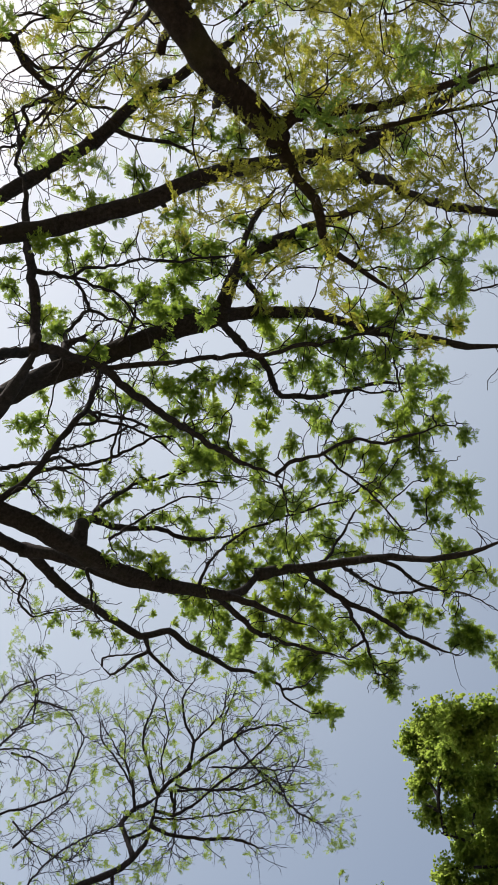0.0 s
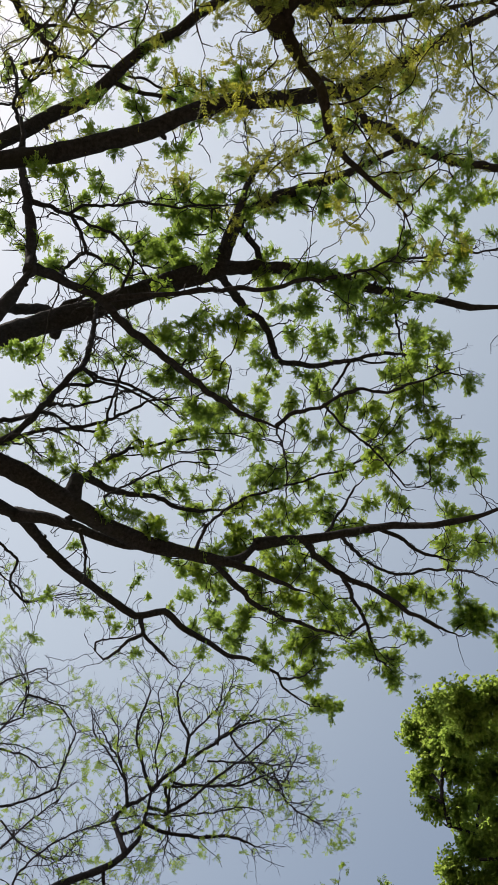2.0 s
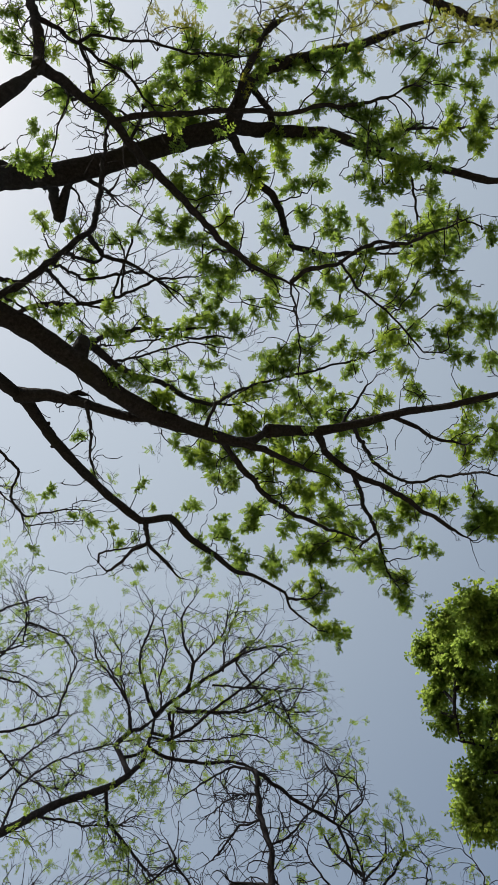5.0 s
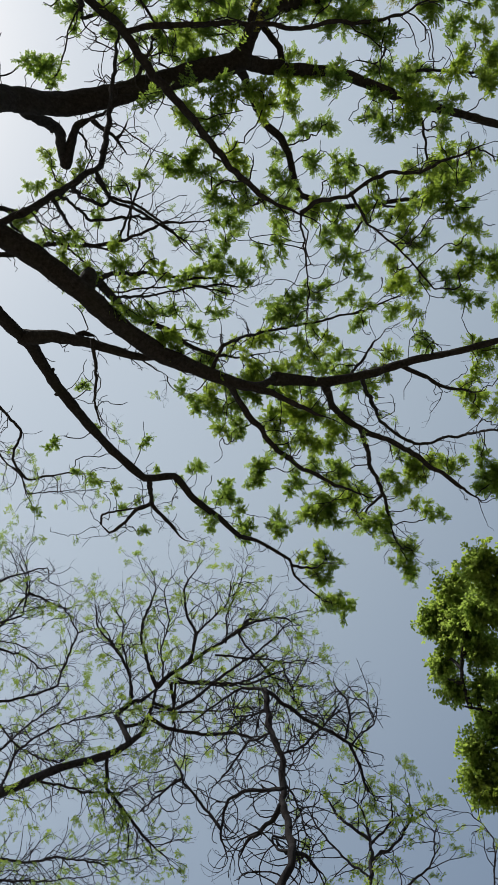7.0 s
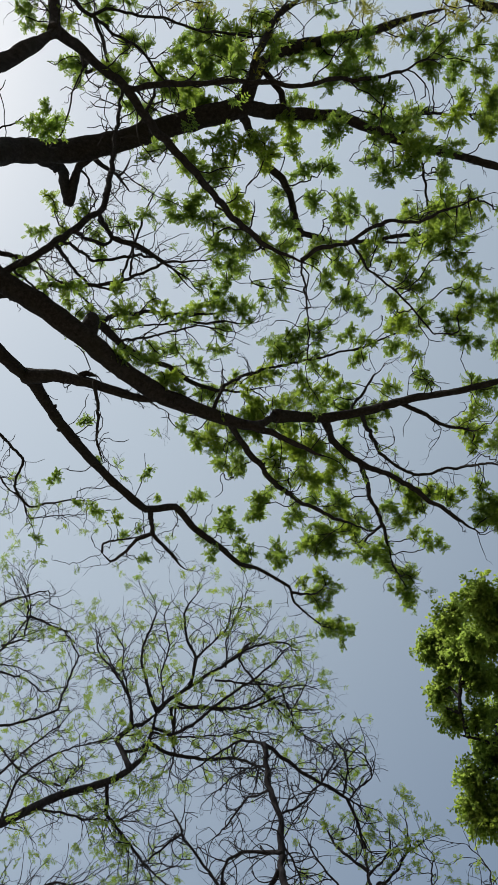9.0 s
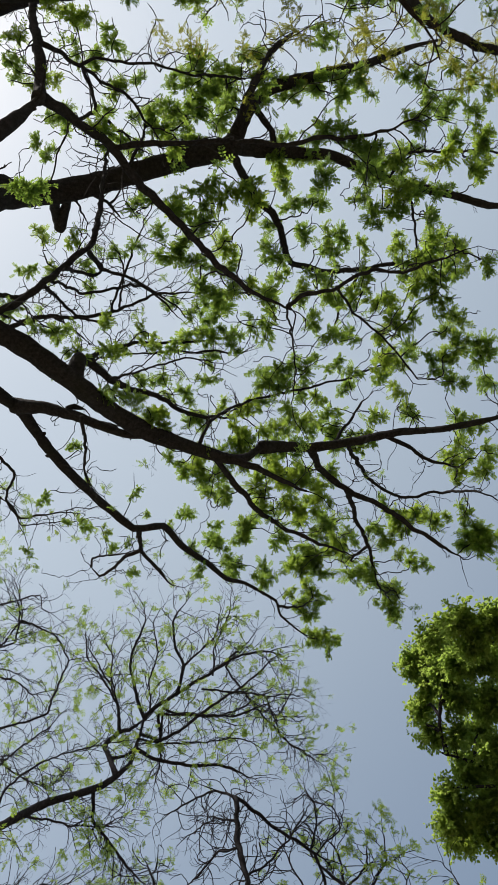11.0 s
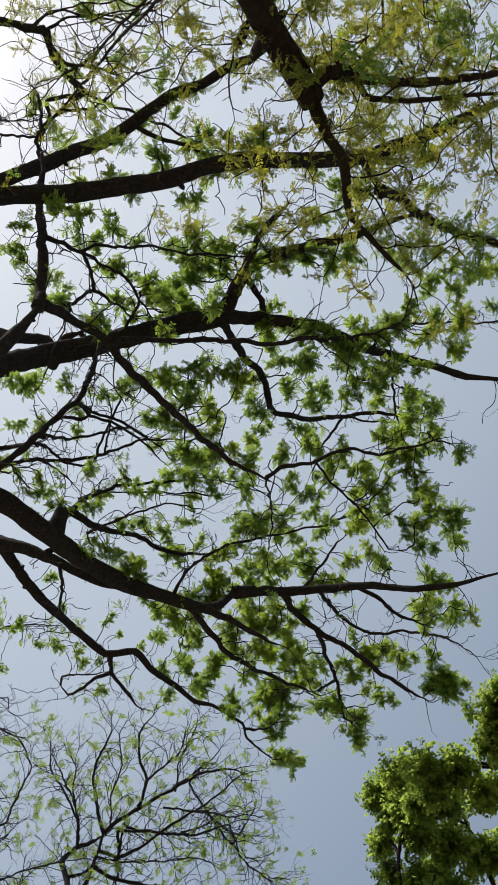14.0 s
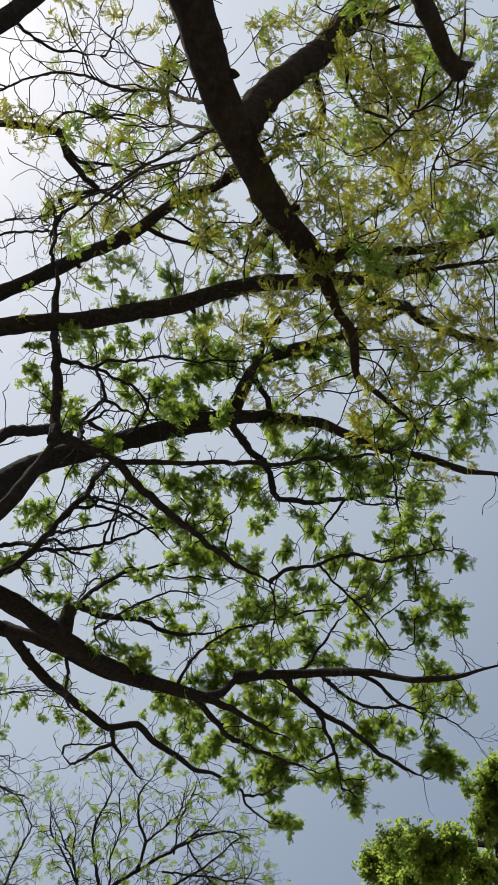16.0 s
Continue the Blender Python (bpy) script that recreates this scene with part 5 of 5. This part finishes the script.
sprays(west_tree, 1.00, (2.90, 2.67, 13.95), (2.53, 2.46, 11.06), (2.40, 0.98, 12.66), (2.82, 1.07, 12.87), (1.65, 0.93, 10.58), (1.37, 0.82, 10.35), (1.82, -0.04, 13.35), (1.06, 0.35, 13.61), (1.41, 0.23, 13.94), (1.73, -0.07, 14.12), (0.94, 0.07, 13.30), (2.59, 0.07, 12.59), (2.91, -0.17, 13.03), (0.74, -0.29, 13.70), (1.39, -0.40, 13.97), (0.69, 3.25, 12.16), (0.12, 3.31, 11.97), (2.02, 3.21, 12.41), (1.44, 3.64, 14.56), (1.36, 3.52, 12.27), (1.92, 4.20, 14.11), (2.44, 3.33, 12.28), (2.80, 3.45, 12.22), (2.94, 3.60, 12.21))
sprays(west_tree, 1.00, (2.55, 3.98, 12.29), (2.22, 4.61, 13.39), (0.70, 3.93, 12.92), (0.20, 4.25, 13.65), (0.12, 4.58, 13.62), (0.71, 4.45, 13.88), (1.39, 4.37, 14.03), (0.33, 5.02, 14.78), (0.93, 5.13, 14.38), (1.27, 5.23, 14.93))
sprays(west_tree, 1.10, (-1.12, 1.22, 12.70), (-1.00, 0.82, 12.70), (-1.27, 1.40, 12.70), (-1.73, 1.17, 12.70), (-0.86, 1.19, 12.70), (-0.75, 0.57, 12.70), (-1.15, 0.40, 12.70), (-0.51, 0.39, 12.70), (-0.75, 0.09, 12.70), (-0.42, 0.64, 12.70), (-1.22, 1.02, 12.70), (-0.95, 1.03, 12.70))
sprays(west_tree, 0.85, (-2.01, 0.73, 12.90), (-1.59, 0.35, 12.90), (-0.95, -0.14, 12.90), (-0.40, 0.14, 12.90), (-1.64, 0.82, 12.90))
sprays(west_tree, 1.00, (0.57, -0.76, 12.40), (0.29, -0.22, 12.40), (0.05, -0.62, 12.40), (0.92, -0.54, 12.40), (0.69, -0.12, 12.40), (0.44, -0.08, 12.40), (1.04, 0.05, 12.40))
sprays(west_tree, 1.00, (1.23, -0.47, 12.90), (1.32, -0.76, 12.90), (0.99, 0.34, 12.90), (1.20, 0.20, 12.90), (0.07, 0.25, 12.90), (1.64, -0.43, 12.90), (1.92, 0.22, 12.90))
sprays(west_tree, 1.05, (0.90, 6.76, 14.80), (1.30, 6.82, 14.80), (1.05, 7.37, 14.80), (1.27, 7.71, 14.80), (0.73, 7.58, 14.80), (0.33, 7.72, 14.80))
sprays(west_tree, 0.75, (-0.82, 7.87, 15.10), (-0.54, 7.33, 15.10), (-1.02, 6.85, 15.10), (-0.31, 7.58, 15.10))
sprays(west_tree, 1.05, (-0.56, 3.26, 13.40), (-0.33, 3.75, 13.40), (-0.66, 4.25, 13.40), (0.19, 4.24, 13.40), (0.42, 4.29, 13.40), (-0.05, 3.46, 13.40))
sprays(near_tree, 0.95, (1.52, -0.55, 9.85), (1.51, -0.90, 10.20), (2.20, -0.85, 10.55), (2.17, -0.91, 10.02), (1.79, -0.81, 10.38), (1.86, -0.42, 9.85), (1.72, -0.33, 10.20), (2.07, -1.11, 10.55), (1.32, -0.77, 10.02))
sprays(near_tree, 1.35, (0.54, -0.26, 8.09), (1.03, -1.73, 7.36))
sprays(near_tree, 1.00, (-1.51, -1.46, 9.59), (-2.24, -1.20, 10.84), (-2.52, -0.81, 11.87), (-0.41, -0.84, 8.56), (-0.27, -0.88, 8.93), (-1.12, -1.51, 9.03), (0.07, -0.93, 7.84), (0.50, -1.45, 9.70), (0.68, -1.85, 10.73), (0.94, -2.03, 11.13), (1.12, -1.94, 10.68), (1.00, -1.35, 8.29), (0.92, -1.70, 10.78), (1.07, -1.60, 11.10), (0.70, -2.09, 11.12), (0.86, -1.05, 9.20), (1.55, -1.30, 9.11), (1.75, -1.40, 9.40), (2.13, -1.70, 9.75), (2.18, -1.51, 9.72), (1.20, -1.39, 8.30), (0.38, -1.20, 9.32), (0.23, -0.62, 8.08), (0.41, -0.67, 8.14))
sprays(near_tree, 1.00, (1.57, -0.61, 8.84), (0.51, 0.20, 8.18), (0.92, 0.25, 8.60), (1.37, 0.28, 9.62), (1.22, 0.47, 9.28), (1.54, 0.56, 9.85), (1.96, -0.57, 8.89), (0.94, 0.35, 8.65), (0.64, -0.09, 8.18), (-2.61, -2.53, 10.84), (-2.56, -2.48, 11.06), (-1.41, -2.51, 9.40), (-0.41, -2.29, 8.46), (-0.35, -2.23, 8.50), (-0.23, -2.65, 9.11), (-0.14, -1.90, 8.31), (0.20, -2.22, 10.12), (0.40, -2.26, 10.39), (0.23, -2.53, 9.68), (0.63, -2.73, 10.45), (0.98, -3.01, 10.36), (0.51, -1.75, 6.53), (0.87, -2.91, 10.61), (0.67, -2.44, 10.87))
sprays(near_tree, 1.00, (0.69, -1.80, 9.01), (1.16, -2.04, 10.57), (1.41, -2.15, 10.68), (1.61, -2.08, 10.47), (1.80, -2.12, 10.58), (1.01, -1.74, 7.02), (1.02, -1.80, 6.97), (0.90, -1.70, 7.12), (0.82, -1.76, 7.45), (-0.38, -2.52, 8.65), (1.12, -2.21, 7.53))
grow_twigs(west_tree, 1000, 0.26, lambda p: p.z > 9, kill=0.1, reach=2.6, tip=0.0058, crook=0.42, ends_at=west_tree.leafy, most=290)
for tip in fan_twigs(west_tree, 0.55, 0.6, 0.0088, lambda p: p.z > 9, 0, 0.75, 0.42, 0.65, 0.05):
    if west_tree.rng.random() < 0.06:
        leaves_at(west_tree, TIPS, tip, west_tree.rng.uniform(0.8, 1.4), "leafy_shoot")
for tip in grow_twigs(near_tree, 2000, 0.42, lambda p: p.z > 7.6 and (p.x > -0.6 or near_tree.rng.random() < 0.4), kill=0.13, reach=1.5, tip=0.0036, crook=0.26, ends_at=near_tree.leafy, most=290):
    clump = noise.noise(tip * 2.1)   # the leaves stand in clumps with thin places between
    if near_tree.rng.random() < (0.8 if tip.x > 0.2 else 0.65 if tip.x > -0.5 else 0.3) * (1.1 if clump > 0.05 else 0.45 if tip.x > 0.9 else 0.33):
        leaves_at(near_tree, LOOSE if near_tree.rng.random() < (0.75 if clump > 0.2 else 0.92) else FEATHERS, tip, near_tree.rng.uniform(0.55, 0.9) * (1.25 if clump > 0.05 else 0.75), "leafy_shoot")
for tip in fan_twigs(bare_tree, 0.125, 0.72, 0.009, lambda p: p.z > 11, 290, 0.5):
    if bare_tree.rng.random() < 0.17:
        leaves_at(bare_tree, TIPS, tip, bare_tree.rng.uniform(0.7, 1.5), "leafy_twig_tip")
for tip in fan_twigs(bare_tree, 0.105, 0.75, 0.0085, lambda p: p.z > 11 and p.y > 12.2, 0, 0.5):
    if bare_tree.rng.random() < 0.2:
        leaves_at(bare_tree, TIPS, tip, bare_tree.rng.uniform(0.7, 1.3), "leafy_twig_tip")
for tip in fan_twigs(far_tree, 0.2, 0.62, 0.009, lambda p: p.z > 9, 290, 0.4):
    if far_tree.rng.random() < (0.5 if 1.2 < tip.x < 2.6 else 0.3):
        leaves_at(far_tree, TIPS, tip, far_tree.rng.uniform(0.8, 1.3), "leafy_twig_tip")
fan_twigs(small_bare_tree, 0.07, 0.42, 0.0055, lambda p: p.z > 5.8, 290, 0, 0.5, 0.2, 0.08, 1.9)
for tree in (west_tree, near_tree):   # small sprigs that sprout from the bark of the thicker limbs
    for line, radii, _ in tree.lines:
        for p, radius in zip(line, radii):
            if 0.035 < radius < 0.2 and p.z > 7 and p.y < 0.9 and tree.rng.random() < (0.3 if p.x > -1.2 else 0.12):
                out = Vector((tree.rng.gauss(0, 1), tree.rng.gauss(0, 1), tree.rng.gauss(-0.4, 0.8))).normalized()
                tree.rest.append((tree.rng.choice(SPRIGS), Matrix.LocRotScale(p + out * radius, Euler((tree.rng.gauss(0, 1), tree.rng.gauss(0, 1), 0)), Vector((1, 1, 1)) * tree.rng.uniform(0.6, 1.2))))
for tree in (west_tree, near_tree, bare_tree, far_tree):
    join_rest(tree, "feathery leaves too many to count")
west_tree.twigs_done("thin crooked dark twigs")
near_tree.twigs_done("thin crooked dark twigs")
far_tree.twigs_done("fine pale twigs")
bare_tree.twigs_done("dense fine bare twigs")
small_bare_tree.twigs_done("curling bare twigs")


# ---- evergreen tree ----
def leafy_bough(name, mat, seed, twigs, leaf):
    """Drooping oval leaves on short twigs that spread from one point, about 0.3 m long."""
    rng = random.Random(seed)
    verts, faces = [], []
    for k in range(twigs):
        way = Vector((rng.gauss(0, 1), rng.gauss(0, 1), rng.gauss(0.15, 0.8))).normalized()
        p, line = Vector((0, 0, 0)), [Vector((0, 0, 0))]
        steps, length = 7, 0.3 * rng.uniform(0.7, 1.15)
        for i in range(steps):
            way = (way + Vector((rng.gauss(0, 0.16), rng.gauss(0, 0.16), rng.gauss(-0.06, 0.12)))).normalized()
            p = p + way * length / steps
            line.append(p)
            if i < 1:
                continue
            for side in range(4 if i == steps - 1 else 3):
                out = way.cross(Vector((rng.gauss(0, 1), rng.gauss(0, 1), rng.gauss(0, 1)))).normalized()
                along = (way * 0.5 + out * 0.8 + Vector((0, 0, -0.45))).normalized()
                w = along.cross(Vector((rng.gauss(0, 0.6), rng.gauss(0, 0.6), 1)))
                w = (w.normalized() if w.length > 1e-4 else along.orthogonal()) * leaf * 0.25
                f = along.cross(w).normalized() * leaf * 0.07
                n = leaf * rng.uniform(0.7, 1.25)
                q = p + along * 0.015
                b = len(verts)
                verts += [q, q + along * n * 0.4 + w * 1.2 + f, q + along * n * 0.8 + w * 0.95 + f, q + along * n, q + along * n * 0.8 - w * 0.95 + f, q + along * n * 0.4 - w * 1.2 + f]
                faces += [(b, b + 1, b + 2, b + 3), (b, b + 3, b + 4, b + 5)]
        add_tube(verts, faces, line[::2] + line[-1:], [0.006, 0.005, 0.004, 0.003, 0.002], 3, False)
    me = bpy.data.meshes.new(name)
    me.from_pydata([tuple(v) for v in verts], [], faces)
    me.materials.append(mat)
    return me


evergreen = Tree("evergreen_tree", (5.6, 11.0, -0.05), GREY_BARK, "dense leafy evergreen tree with small drooping dark green leaves", 5, 8)
limb(evergreen, 0.22, 0.05, (5.6, 11.0, -0.3), (5.55, 11.0, 4), (5.6, 10.9, 8), (5.3, 10.7, 11.5), (4.9, 10.1, 13.3), (4.5, 9.4, 14.6), name="trunk")
limb(evergreen, 0.07, 0.04, (5.35, 10.75, 11.2), (4.95, 10.85, 12.9), (4.55, 10.81, 13.84), (3.99, 10.76, 14.08), (3.47, 10.71, 14.27))
limb(evergreen, 0.04, 0.02, (3.55, 10.72, 14.24), (3.44, 10.29, 14.51), (3.5, 9.79, 14.74), (3.62, 9.3, 15.0))
limb(evergreen, 0.06, 0.025, (4.9, 10.1, 13.3), (4.85, 9.2, 13.6), (4.75, 8.2, 13.8), (4.65, 7.3, 14.0))
BOUGHS = [leafy_bough("leafy_bough", EVERGREEN_LEAF, 70 + k, 28, 0.057) for k in range(5)]


def crown(tree, share, *lobes):
    """Boughs spread through round lobes of the crown: x, y, z, radius. Each hangs on a thin branch from the nearest limb."""
    rng = tree.rng
    nodes = [p for line, _, _ in tree.lines for p in line[6::4]]
    for x, y, z, r in lobes:
        c = Vector((x, y, z))
        start = min(nodes, key=lambda p: (p - c).length + 1.5 * max(0, p.z - z))
        path = smooth_line([start, start.lerp(c, 0.5) + Vector((rng.gauss(0, 0.15), rng.gauss(0, 0.15), 0.1)), c], 0.15)
        add_tube(tree.verts, tree.faces, path, [0.035 * (1 - 0.7 * k / len(path)) for k in range(len(path))], 5, False)
        for k in range(max(4, round(share * 8.2 * (r / 0.42) ** 2))):
            d = Vector((rng.gauss(0, 1), rng.gauss(0, 1), rng.gauss(0, 1))).normalized()
            p = c + d * max(0.02, r - 0.32) * rng.uniform(0.35, 1.0)
            add_tube(tree.verts, tree.faces, [c, c.lerp(p, 0.5) + Vector((0, 0, 0.03)), p], [0.009, 0.007, 0.005], 4, False)
            place_part("leafy_bough", rng.choice(BOUGHS), tree, p, rng.uniform(0.75, 1.2), rng, 0.3)


crown(evergreen, 0.85, (3.46, 8.10, 13.90, 0.37), (3.93, 8.08, 13.87, 0.42), (3.66, 8.48, 13.91, 0.34), (3.51, 9.39, 15.60, 0.40), (3.30, 9.74, 15.72, 0.35), (3.15, 9.83, 15.72, 0.22), (3.37, 8.94, 15.15, 0.23), (3.65, 9.01, 14.37, 0.45), (3.58, 9.53, 15.07, 0.44), (3.43, 10.00, 15.35, 0.40))
crown(evergreen, 0.8, (3.30, 10.43, 15.17, 0.34), (3.72, 9.89, 14.74, 0.43), (3.37, 10.63, 14.70, 0.29), (3.74, 10.42, 14.35, 0.26), (3.52, 11.17, 13.74, 0.32), (3.51, 11.58, 13.60, 0.33), (3.74, 11.86, 13.58, 0.33), (3.92, 10.92, 14.01, 0.41), (3.94, 11.31, 13.51, 0.46))
crown(evergreen, 0.55, (4.53, 8.40, 13.87, 0.53), (4.17, 9.02, 14.41, 0.45), (4.21, 9.78, 14.33, 0.49), (4.28, 10.32, 13.85, 0.55), (4.44, 11.06, 13.59, 0.56), (4.29, 11.64, 13.28, 0.51), (4.70, 9.52, 13.82, 0.69), (4.68, 10.39, 13.31, 0.69))
crown(evergreen, 0.85, (4.50, 7.05, 14.20, 0.27), (4.70, 6.85, 14.24, 0.31), (4.55, 7.34, 14.02, 0.35), (4.86, 7.11, 14.03, 0.41), (4.47, 7.61, 13.89, 0.35))
crown(evergreen, 0.7, (4.28, 10.66, 14.92, 0.42), (4.01, 11.12, 14.63, 0.38), (4.47, 10.19, 15.21, 0.40), (4.37, 11.33, 14.34, 0.47))
evergreen.twigs_done("thin branches inside the crown")
